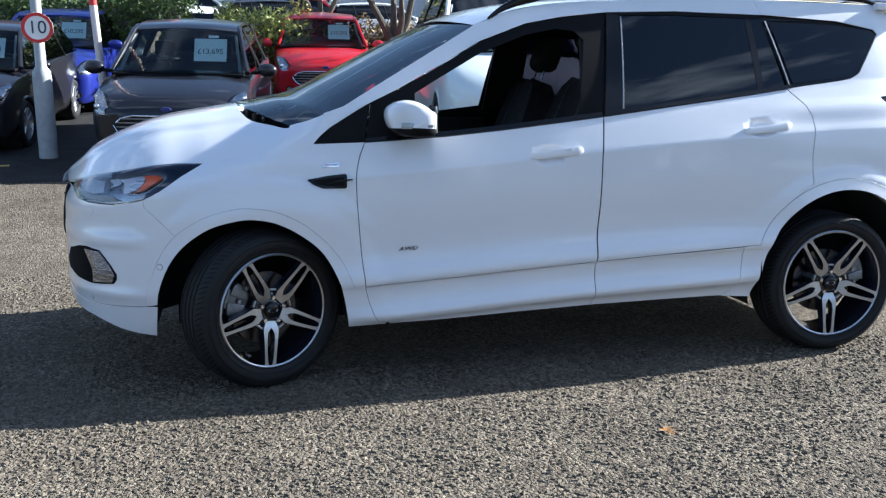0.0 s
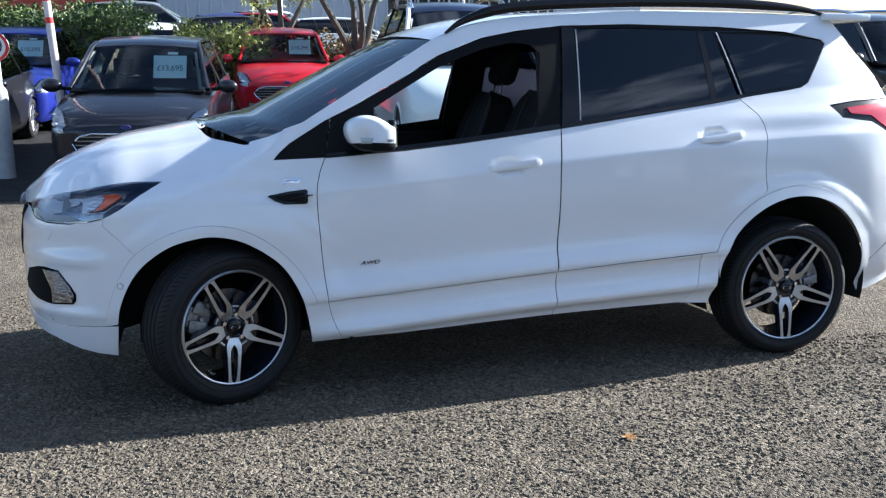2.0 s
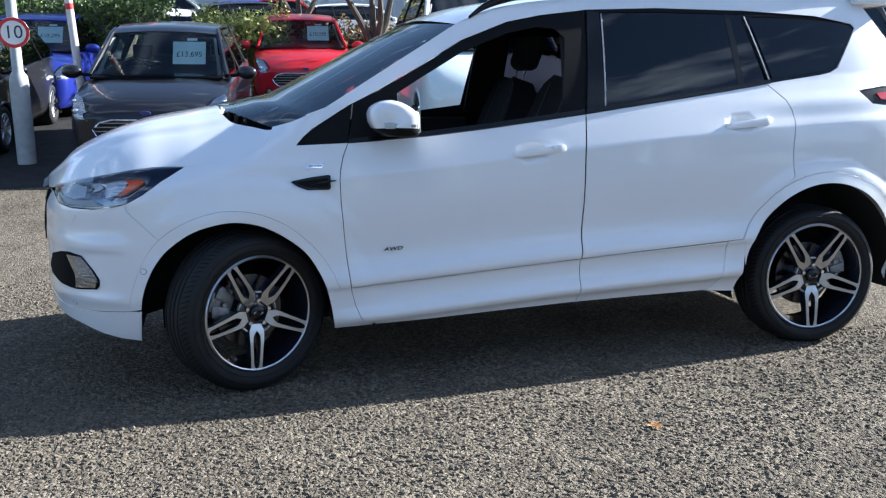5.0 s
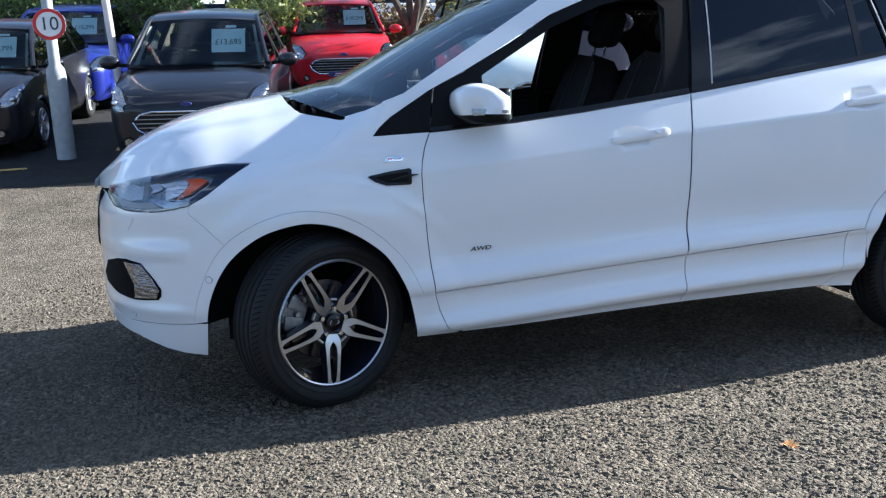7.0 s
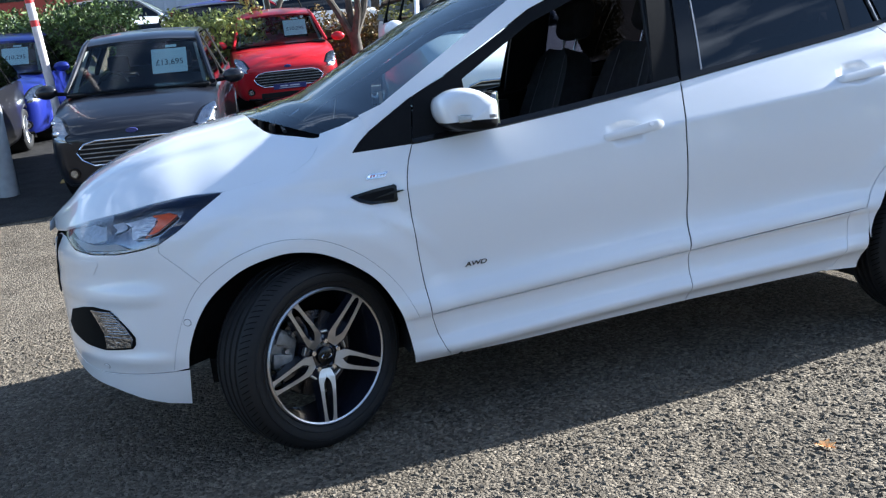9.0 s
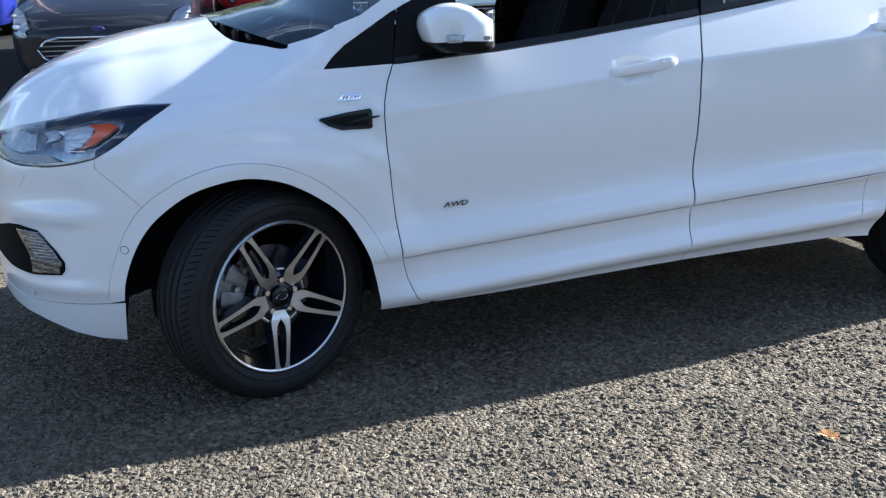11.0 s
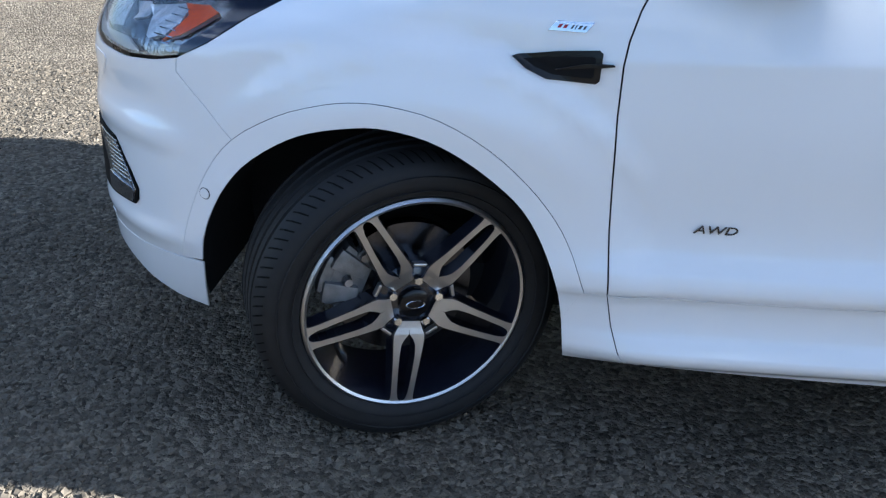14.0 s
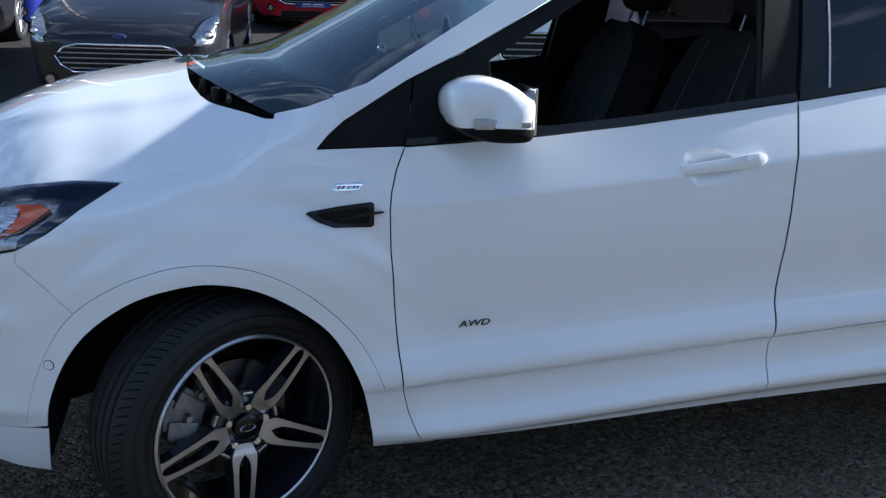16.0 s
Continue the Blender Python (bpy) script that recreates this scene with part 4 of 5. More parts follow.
SATIN = material("satin_reflector", (0.80, 0.82, 0.84), 0.35, metal=0.35, vary=0.12, scale=90)
UPRIGHT = Matrix.Rotation(radians(90), 4, "X")
lamp = panel("headlamp", LAMP_TOP + LAMP_LOW[1:-1], LENS, car, "clear headlamp with amber reflector", fold=0.0, step=0.02, lift=0.001)
panel("lamp_housing", LAMP_TOP + LAMP_LOW[1:-1], FOG_FACET, lamp, "grey lamp housing", fn=deep(0.022), fold=0, step=0.02)
panel("lamp_surround", LAMP_TOP[3:] + LAMP_LOW[1:4] + [(-0.50, 0.842), (-0.43, 0.885), (-0.40, 0.922), (-0.50, 0.925), (-0.646, 0.893)], SKY_TINT_TRIM, lamp, "black lamp surround with the blue of mirrored sky in its colour", fn=deep(0.006), fold=0.01, step=0.02)
panel("amber_reflector", AMBER, ORANGE, lamp, "amber side reflector", fn=deep(0.0035), fold=0.01, step=0.02)
panel("reflector_bowl", BOWL_REAR, FACET, lamp, "chrome reflector bowl", fn=lambda x, z: skin(x, z) + 0.004 + 0.10 * abs(z - 0.885) + 0.06 * (x + 0.50), fold=0.012, step=0.012)
panel("reflector_bowl", BOWL_FRONT, FACET, lamp, "chrome reflector bowl", fn=lambda x, z: skin(x, z) + 0.012 - 0.08 * (z - 0.885), fold=0.012, step=0.012)
panel("reflector_bowl", CLEAR_BOWL, FACET, lamp, "chrome reflector bowl", fn=lambda x, z: skin(x, z) + 0.016 + 0.25 * abs(z - 0.85), fold=0.006, step=0.012)
panel("daytime_lamp", DAY_STRIP, STITCH, lamp, "pale daytime running strip", fn=deep(0.008), fold=0.008, step=0.012)
for k in range(6):
    z = 0.840 + 0.012 * k
    part("reflector_rib", tube([(x, skin(x, z) + 0.003, z) for x in np.linspace(-0.575 + 0.01 * k, -0.525 + 0.006 * k, 5)], 0.0018, 6), CHROME, lamp)
both(lamp)
fog = panel("fog_lamp", FOG, MATT_BLACK, car, "clear fog lamp in black bezel", step=0.02, lift=0.004, fold=0.012)
fog_bed = panel("fog_reflector", FOG_LENS, FOG_FACET, fog, "bright fog lamp reflector", step=0.012, lift=0.006, fold=0.004)
for k in range(9):
    z = 0.515 + 0.0095 * k
    x0, x1 = -0.720 - 0.0035 * k, -0.650 - 0.0055 * k
    part("lens_rib", tube([(x, skin(x, z) - 0.008, z) for x in np.linspace(x0, x1, 5)], 0.0014, 6), FOG_FACET, fog)
panel("fog_lens_foot", FOG_LOW, FOG_FACET, fog, "grey lower lens", step=0.012, lift=0.009, fold=0.004)
both(fog)


def disc_on(x, z, r, mat, name, lift=0.0, fn=skin, parent=None, label=""):
    return panel(name, arc(x, z, r, 0, 350, 20), mat, parent or car, label, fn=fn, step=0.006, gap=0, fold=0.002, lift=lift)


ring = disc_on(-0.452, 0.543, 0.0125, BLACK_PLASTIC, "sensor_ring", 0.0028)
disc_on(-0.452, 0.543, 0.0105, WHITE, "parking_sensor", 0.0042, parent=ring)
ring2 = disc_on(-0.752, 0.386, 0.011, STEEL, "sensor_ring", 0.0012)
disc_on(-0.752, 0.386, 0.009, WHITE, "parking_sensor", 0.003, parent=ring2)
# grille and lower intake, of which only the edge shows beside the corner
for k in range(5):
    z = 0.60 + 0.045 * k
    part("grille_bar", tube([(-0.905, 0.74, z), (-0.918, MID, z), (-0.905, 2 * MID - 0.74, z)], 0.010, 6), GLOSS_BLACK, car, smooth=False)
part("grille", grid([[(-0.895, 0.72, z), (-0.905, MID, z), (-0.895, 2 * MID - 0.72, z)] for z in (0.42, 0.82)]), LINER, car, "black honeycomb grille")
both(part("grille_frame", tube(spline([(-0.862, 0.56, 0.835), (-0.880, 0.60, 0.78), (-0.895, 0.63, 0.70), (-0.908, 0.70, 0.62), (-0.92, 0.80, 0.585), (-0.925, MID, 0.58)], 4), 0.010), BLACK_PLASTIC, car, "black grille frame"))

cover = panel("tow_cover", [(-0.775, 0.722), (-0.742, 0.720), (-0.716, 0.762), (-0.722, 0.772), (-0.775, 0.772)], WHITE, car, "square tow eye cover", lift=0.0015, fold=0.003, gap=0, step=0.01)
vent = both(panel("side_vent", VENT, GLOSS_BLACK, car, "gloss black side vent", lift=0.006, fold=0.01, step=0.012))
panel("vent_recess", [(p[0] * 0.80 + 0.20 * 0.262, p[1] * 0.66 + 0.34 * 0.882) for p in VENT], BLACK_PLASTIC, vent, lift=0.0075, fold=0.0, step=0.012)
panel("vent_fin", VENT_FIN, GLOSS_BLACK, vent, lift=0.012, fold=0.012, step=0.012)
SIGN_INK_RED = material("badge_red", (0.30, 0.02, 0.03), 0.5)
INK_GREY = material("badge_grey", (0.05, 0.05, 0.055), 0.5)
badge = both(panel("wing_badge", BADGE, CHROME, car, "small chrome wing badge with red and black marks", lift=0.004, fold=0.005, step=0.012))
for x0, x1, mat in ((0.230, 0.237, SIGN_INK_RED), (0.240, 0.247, SIGN_INK_RED), (0.254, 0.2585, INK_GREY), (0.261, 0.264, INK_GREY), (0.267, 0.273, INK_GREY), (0.276, 0.281, INK_GREY)):
    panel("badge_mark", [(x0, 0.9485), (x1, 0.9485), (x1 + 0.004, 0.9555), (x0 + 0.004, 0.9555)], mat, badge, lift=0.0055, fold=0.001, step=0.01)
bm = text_mesh("AWD", 0.030, 0.004, 0.25)
bmesh.ops.transform(bm, matrix=Matrix.Translation((0.578, skin(0.578, 0.590) - 0.003, 0.590)) @ Matrix.Rotation(radians(-2.5), 4, "Y") @ UPRIGHT @ Matrix.Diagonal((1.12, 0.78, 1, 1)), verts=bm.verts)
part("lettering", bm, DARK_CHROME, car, "dark chrome AWD lettering", smooth=False)
plug = disc_on(0.489, 0.262, 0.008, LINER, "jack_plug", 0.004)


def handle(outline, x0, x1, low):
    """A pull handle that bridges a dish in the door."""
    bar = panel("door_handle", outline, WHITE, car, "white pull handle", fn=lambda x, z: plain(x, curve(SHOULDER_LINE, x)) + 0.8 * curve(LEAN_TOP, x) / (curve(BELT, x) - curve(SHOULDER_LINE, x)) * (z - curve(SHOULDER_LINE, x)) + 2.2 * (z - low - 0.112 * (x - x0) - 0.027) ** 2 * 4 - 0.011 * max(0.0, min(1.0, (x - x0) / 0.03, (x1 - x) / 0.03)) ** 0.5 - 0.003, fold=0.018, step=0.008, gap=0.0)
    both(bar)
    return bar


hb = handle(HANDLE_F, 1.107, 1.360, 0.967)
disc_on(1.298, 1.004, 0.0085, WHITE, "lock_cover", 0.022, parent=hb)
handle(HANDLE_R, 2.135, 2.394, 1.069)


def mirror():
    shape = spline([(0.490, 1.110), (0.478, 1.135), (0.474, 1.165), (0.484, 1.194), (0.516, 1.214), (0.562, 1.223), (0.612, 1.211), (0.660, 1.180), (0.675, 1.165), (0.675, 1.108)], 3)
    low = spline([(0.675, 1.108), (0.673, 1.086), (0.655, 1.074), (0.60, 1.072), (0.55, 1.078), (0.512, 1.093), (0.490, 1.110)], 3)
    cx, cz = 0.570, 1.113

    def shell(loop, cut):
        rows = []
        for y, s in ((-0.119, 0.02), (-0.118, 0.55), (-0.114, 0.80), (-0.105, 0.92), (-0.088, 0.98), (-0.06, 1.0), (-0.01, 1.0), (0.03, 0.97), (0.045, 0.88)):
            rows.append([(cx + (x - cx) * s, y + 0.028 * ((x - 0.46) / 0.22 - 0.5) * -1, cz + (z - cz) * s) for x, z in loop])
        return grid(rows)
    m = part("door_mirror", shell(shape, 0), WHITE, car, "white door mirror with black foot and indicator")
    part("mirror_shell", shell(low, 0), BLACK_PLASTIC, m, "black lower shell")
    def strip(x0, x1, z0, z1, out):
        rows = []
        for x in np.linspace(x0, x1, 12):
            share = abs(x - cx) / (0.675 - cx)
            y = float(np.interp(share, [0.02, 0.55, 0.80, 0.92, 0.98, 1.0], [-0.119, -0.118, -0.114, -0.105, -0.088, -0.06])) - 0.028 * ((x - 0.46) / 0.22 - 0.5) - out
            rows.append([(x, y + 0.012, z1), (x, y, z1 - 0.003), (x, y - 0.001, (z0 + z1) / 2), (x, y, z0 + 0.003), (x, y + 0.012, z0)])
        return grid(rows)

    ind = part("indicator", strip(0.526, 0.676, 1.106, 1.133, 0.003), INDICATOR, m, "clear indicator strip")
    part("indicator_bulb", strip(0.632, 0.654, 1.111, 1.128, 0.006), STEEL, ind, "grey indicator bulb")
    part("mirror_glass", boxed(0.672, 0.680, -0.10, 0.04, 1.09, 1.20, 0.003), CHROME, m, "mirror glass", smooth=False)
    part("mirror_foot", tube([(0.575, -0.02, 1.10), (0.570, 0.02, 1.09), (0.560, 0.06, 1.09), (0.555, 0.09, 1.09)], [0.04, 0.038, 0.036, 0.040], 12, 0.55), BLACK_PLASTIC, m, "black mirror foot")
    return m


both(mirror())


def wiper(base, tip, blade):
    w = part("wiper", tube([base, tuple((a + b) / 2 + (0.03 if i == 2 else 0) for i, (a, b) in enumerate(zip(base, tip))), tip], [0.012, 0.009, 0.006], 6), BLACK_PLASTIC, car, "black wiper arm and blade")
    part("wiper_blade", tube(blade, 0.007, 6), RUBBER, w)
    part("wiper_pivot", rod(bmesh.new(), (base[0], base[1], base[2] - 0.05), (base[0], base[1], base[2] + 0.018), 0.016, 0.013), BLACK_PLASTIC, w)


wiper((-0.04, 0.42, 1.137), (0.01, 0.85, 1.177), [(-0.01 + 0.02 * k / 5, 0.30 + 0.11 * k, 1.130 + 0.010 * k) for k in range(7)])
wiper((-0.07, 0.52, 1.150), (-0.03, 1.15, 1.195), [(-0.05 + 0.03 * k / 5, 0.62 + 0.11 * k, 1.160 + 0.006 * k) for k in range(7)])

# ---- ground ----


def ground_z(x, y):
    """The car park is level; the white car's bay rises from it towards the camera."""
    slope = min(0.41 - math.tan(radians(6.0)) * y, 1.3)
    return max(slope, 0.0) if abs(slope) > 0.12 else (slope + 0.12) ** 2 / 0.48


def ground():
    xs = sorted({round(v, 3) for v in [*np.arange(-14, 18.1, 1.0), -400, -150, -60, -30, 30, 60, 150, 400]})
    ys = sorted({round(v, 3) for v in [*np.arange(-10, 12.1, 0.25), -400, -150, -60, -30, -18, 16, 24, 40, 80, 150, 400]})
    return grid([[(x, y, ground_z(x, y)) for x in xs] for y in ys])


tarmac = part("ground", ground(), ASPHALT, None)
tagged(tarmac, "worn grey-brown asphalt car park with pale chippings", "ground", kind="structure")

# ---- things of the car park ----
CARD = material("price_card", (0.70, 0.84, 0.82), 0.6, vary=0.04)
INK = material("dark_ink", (0.03, 0.05, 0.06), 0.6)
PLATE = material("blue_plate", (0.03, 0.035, 0.16), 0.4, vary=0.1)
PALE = material("pale_print", (0.6, 0.6, 0.65), 0.6)
LAMP_CHROME = material("lamp_chrome", (0.62, 0.63, 0.66), 0.2, metal=0.9, vary=0.1, scale=60)
CREAM_TRIM = material("pale_pillar_trim", (0.22, 0.23, 0.21), 0.8, vary=0.05)


def paint(name, colour, metal=0.35):
    return material(name, colour, 0.30, metal=metal, coat=0.6, spec=0.15, vary=0.04, scale=4.0)


WIDE = [(0.0, 0.56), (0.02, 0.66), (0.08, 0.745), (0.22, 0.815), (0.5, 0.85), (1.2, 0.865), (3.2, 0.865), (3.7, 0.82), (3.95, 0.70)]
TOP = [(0.0, 0.70), (0.04, 0.74), (0.15, 0.81), (0.45, 0.90), (0.8, 0.97), (1.05, 1.01), (3.6, 1.03), (3.95, 0.95)]
SHOULDER = [(0.0, 0.66), (0.1, 0.70), (0.3, 0.79), (0.8, 0.90), (1.2, 0.93), (3.3, 0.99), (3.95, 0.93)]


def hatchback(label, mat, m, price="", plate="", rails=False, top=None, lamps=True, size=(1, 1, 1), group="cars for sale in the row"):
    """A small five-door car; it stands at the local origin with its nose there and faces -y."""
    c = thing("parked_car", label, "car", group, m @ Matrix.Diagonal((*size, 1)))

    def point(y, k):
        """On the lower body: k runs from the sill (0) over the shoulder (5) to the middle (7)."""
        w, top, sh = curve(WIDE, y), curve(TOP, y), curve(SHOULDER, y)
        sec = [(w * 0.90, 0.20), (w * 0.97, 0.28), (w, 0.45), (w * 0.995, 0.62), (w * 0.965, sh - 0.05), (w * 0.90, sh + 0.01), (w * 0.55, top - 0.012), (0.0, top)]
        i = min(int(k), 6)
        t = k - i
        p0, p1, p2, p3 = sec[max(i - 1, 0)], sec[i], sec[i + 1], sec[min(i + 2, 7)]
        x, z = (0.5 * (2 * b + (cc - a) * t + (2 * a - 5 * b + 4 * cc - d) * t * t + (3 * b - a - 3 * cc + d) * t ** 3) for a, b, cc, d in zip(p0, p1, p2, p3))
        return x, y, z

    ys = sorted({0.0, 0.015, 0.04, 0.08, 0.14, 0.22, 0.34, 1.3, 1.6, 2.0, 2.4, 2.7, 3.7, 3.85, 3.95, *(round(0.40 + 0.05 * k, 2) for k in range(17)), *(round(2.85 + 0.05 * k, 2) for k in range(17))})
    ks = [0.25 * k for k in range(16)] + [4.0 + 0.5 * k for k in range(7)]
    rows = []
    for y in ys:
        half = [point(y, k) for k in ks]
        rows.append(half + [(-x, yy, z) for x, yy, z in half[-2::-1]])
    bm = grid(rows)
    bm.verts.ensure_lookup_table()
    n = len(rows[0])
    front = [bm.verts[i] for i in range(n)]
    rear = [bm.verts[len(ys) * n - n + i] for i in range(n)]
    ring = [bm.verts.new((v.co.x * 0.86, -0.022, 0.30 + (v.co.z - 0.30) * 0.90)) for v in front]
    for i in range(n - 1):
        bm.faces.new((front[i + 1], front[i], ring[i], ring[i + 1]))
    bm.faces.new(ring)
    bm.faces.new(rear)
    # the arches are cut by leaving the body out round the wheels
    for hy in (0.80, 3.25):
        bmesh.ops.delete(bm, geom=[f for f in bm.faces if abs(f.calc_center_median().x) > 0.60 and math.hypot(f.calc_center_median().y - hy, f.calc_center_median().z - 0.30) < 0.335], context="FACES_ONLY")
    body = part("body", bm, mat, c)
    # cabin
    roof_pts = [(1.62, 1.405), (1.80, 1.455), (2.2, 1.478), (2.7, 1.470), (3.2, 1.435), (3.55, 1.385)]
    rrows = []
    for y, z in spline(roof_pts, 2):
        hw = 0.60 - 0.05 * max(0, y - 2.4)
        rrows.append([(x * hw, y - 0.06 * (1 - x * x) * (1 if y < 1.9 else 0), z + 0.03 * (1 - x * x)) for x in np.linspace(-1, 1, 11)])
    bmr = grid(rrows)
    ed = [e for e in bmr.edges if e.is_boundary]
    for v in bmesh.ops.extrude_edge_only(bmr, edges=ed)["geom"]:
        if isinstance(v, bmesh.types.BMVert):
            v.co.z -= 0.035
    part("roof", bmr, top or mat, c)
    srows = []
    for f in np.linspace(0, 1, 9):
        hw = 0.735 - 0.155 * f
        srows.append([(x * hw, 0.93 + 0.70 * f - 0.16 * (1 - x * x) * (1 - 0.55 * f), 0.985 + 0.415 * f + 0.03 * (1 - x * x)) for x in np.linspace(-1, 1, 13)])
    part("windscreen", grid(srows), TINTED if top else PARKED_SCREEN, c, "raked windscreen")
    part("cowl", boxed(-0.74, 0.74, 0.84, 1.12, 0.955, 0.985, 0.01), BLACK_PLASTIC, c, smooth=False)
    for s in (-1, 1):
        part("windscreen_pillar", tube([(s * 0.765, 0.98, 0.985), (s * 0.70, 1.25, 1.17), (s * 0.625, 1.60, 1.395), (s * 0.600, 1.78, 1.44)], [0.030, 0.028, 0.028, 0.03], 8), mat, c)
        side_rows = []
        for f in np.linspace(0, 1, 7):
            y0, y1 = 1.02 + 0.66 * f, 3.72 - 0.22 * f
            side_rows.append([(s * (0.80 - 0.20 * f ** 1.2), y0 + (y1 - y0) * g, 0.98 + 0.44 * f + 0.02 * g * (1 - f)) for g in np.linspace(0, 1, 9)])
        part("side_window", grid(side_rows), TINTED, c, "dark side window")
        for yb in (1.95, 2.95):
            part("window_pillar", tube([(s * 0.812, yb, 0.97), (s * 0.595, yb + 0.12, 1.42)], 0.024, 6), MATT_BLACK, c)
        mir = part("door_mirror", (lambda b: (bmesh.ops.scale(b, vec=(0.115, 0.07, 0.075), verts=b.verts), bmesh.ops.translate(b, vec=(s * 0.985, 1.08, 1.015), verts=b.verts), b)[2])((lambda b: (bmesh.ops.create_uvsphere(b, u_segments=16, v_segments=10, radius=1), b)[1])(bmesh.new())), mat, c, "body-coloured door mirror")
        part("mirror_arm", rod(bmesh.new(), (s * 0.80, 1.08, 0.98), (s * 0.93, 1.08, 0.99), 0.02), BLACK_PLASTIC, mir)
        part("interior_pillar_trim", grid([[(s * 0.70, 0.99, 0.99), (s * 0.66, 1.03, 0.99)], [(s * 0.60, 1.54, 1.36), (s * 0.565, 1.56, 1.36)]]), CREAM_TRIM, c, "pale pillar trim")
        # headlamp swept back round the corner
        def lamp_sheet(grow, lift):
            rows_l = []
            for f in np.linspace(0, 1, 13):
                y = 0.045 + 0.40 * f
                half = grow * (0.30 + 0.50 * math.sin(math.pi * min(1.0, 0.22 + 0.78 * f)) ** 0.8) * (1 - 0.25 * f)
                row = []
                for g in np.linspace(-1, 1, 9):
                    x, yy, z = point(y - 0.02 * (1 - g), 4.55 + 0.12 * f + half * g)
                    row.append((s * (x * 1.004 + lift), yy - lift, z + lift))
                rows_l.append(row)
            return grid(rows_l)
        if lamps:
            hl = part("headlamp", lamp_sheet(1.0, 0.004), FOG_FACET, c, "clear swept-back headlamp")
            part("lamp_seal", lamp_sheet(1.14, 0.001), GLOSS_BLACK, hl, "black lamp edge")
            for yl, kl, rb in ((0.13, 4.60, 0.050), (0.30, 4.62, 0.034)):
                x, y, z = point(yl, kl)
                part("lamp_bowl", (lambda b: (bmesh.ops.create_uvsphere(b, u_segments=16, v_segments=8, radius=rb, matrix=Matrix.Translation((s * x, y + 0.016, z)) @ Matrix.Diagonal((1, 0.7, 0.8, 1))), b)[1])(bmesh.new()), DARK_CHROME, hl, "dark lamp bowl")
                part("lamp_lens", (lambda b: (bmesh.ops.create_uvsphere(b, u_segments=16, v_segments=8, radius=rb * 0.62, matrix=Matrix.Translation((s * x, y - 0.012, z + 0.004))), b)[1])(bmesh.new()), LAMP_CHROME, hl, "bright lamp lens")
        fl = part("fog_lamp", rod(bmesh.new(), (s * 0.61, -0.01, 0.33), (s * 0.61, 0.05, 0.33), 0.055, n=20), GLOSS_BLACK, c, "round fog lamp in black bezel")
        part("fog_lens", rod(bmesh.new(), (s * 0.61, -0.016, 0.33), (s * 0.61, -0.008, 0.33), 0.036, n=20), FOG_FACET, fl)
        for hy in (0.80, 3.25):
            w = new("wheel")
            w.parent = c
            w.matrix_basis = Matrix.Translation((s * 0.762, hy, 0.300)) @ Matrix.Rotation(radians(90 * s), 4, "Z")
            part("tyre", lathe([(0.20, -0.08), (0.225, -0.095), (0.28, -0.09), (0.297, -0.075), (0.300, 0.0), (0.297, 0.075), (0.28, 0.09), (0.20, 0.08)], 40), RUBBER, w)
            part("rim", lathe([(0.205, -0.085), (0.198, -0.090), (0.19, -0.06), (0.18, 0.05)], 40), ALLOY, w, "silver alloy rim")
            bs = bmesh.new()
            for k in range(10):
                a = 2 * math.pi * k / 10
                rod(bs, (0.03 * math.cos(a), -0.06, 0.03 * math.sin(a)), (0.195 * math.cos(a), -0.078, 0.195 * math.sin(a)), 0.014, 0.010, 6)
            rod(bs, (0, -0.075, 0), (0, -0.02, 0), 0.05, n=16)
            part("spokes", bs, ALLOY, w, "silver multi-spoke alloy")
            part("arch_lip", tube([(s * (curve(WIDE, hy + 0.343 * math.cos(t)) * 0.985), hy + 0.343 * math.cos(t), 0.30 + 0.343 * math.sin(t)) for t in np.linspace(-0.25, math.pi + 0.25, 19)], 0.020, 6), mat, c, "body-coloured arch lip")
            part("wheel_housing", lathe([(0.33, -0.06), (0.33, 0.20), (0.02, 0.21)], 24), LINER, w, "black arch liner")
        if rails:
            part("roof_rail", tube(spline([(s * 0.56, 1.72, 1.44), (s * 0.57, 1.80, 1.50), (s * 0.575, 2.1, 1.535), (s * 0.57, 2.8, 1.53), (s * 0.56, 3.25, 1.49), (s * 0.55, 3.35, 1.44)], 4), 0.018), CHROME, c, "silver roof rail")
    part("rear_screen", grid([[(x * (0.58 + 0.12 * f), 3.55 + 0.28 * f + 0.05 * (1 - x * x), 1.40 - 0.40 * f) for x in np.linspace(-1, 1, 7)] for f in (0, 0.5, 1)]), TINTED, c, "dark rear screen")
    # grille: a wide trapezium of dark slats with bright edges
    gm = part("grille", grid([[(x, -0.026, z) for x in np.linspace(-hw, hw, 9)] for z, hw in ((0.625, 0.36), (0.60, 0.46), (0.53, 0.54), (0.46, 0.50), (0.40, 0.40))]), LINER, c, "black grille with bright slats")
    for k in range(5):
        z = 0.425 + 0.042 * k
        hw = float(np.interp(z, [0.40, 0.46, 0.53, 0.60, 0.625], [0.40, 0.50, 0.54, 0.46, 0.36])) - 0.01
        part("slat", boxed(-hw, hw, -0.036, -0.026, z, z + 0.010, 0.002), STEEL, gm, smooth=False)
    loop = [(-0.36, 0.628), (-0.47, 0.602), (-0.55, 0.53), (-0.505, 0.455), (-0.40, 0.395), (0.40, 0.395), (0.505, 0.455), (0.55, 0.53), (0.47, 0.602), (0.36, 0.628), (-0.36, 0.628)]
    part("grille_frame", tube([(x, -0.030, z) for x, z in line(loop, 0.1)], 0.009, 6), CHROME, gm, "chrome grille frame")
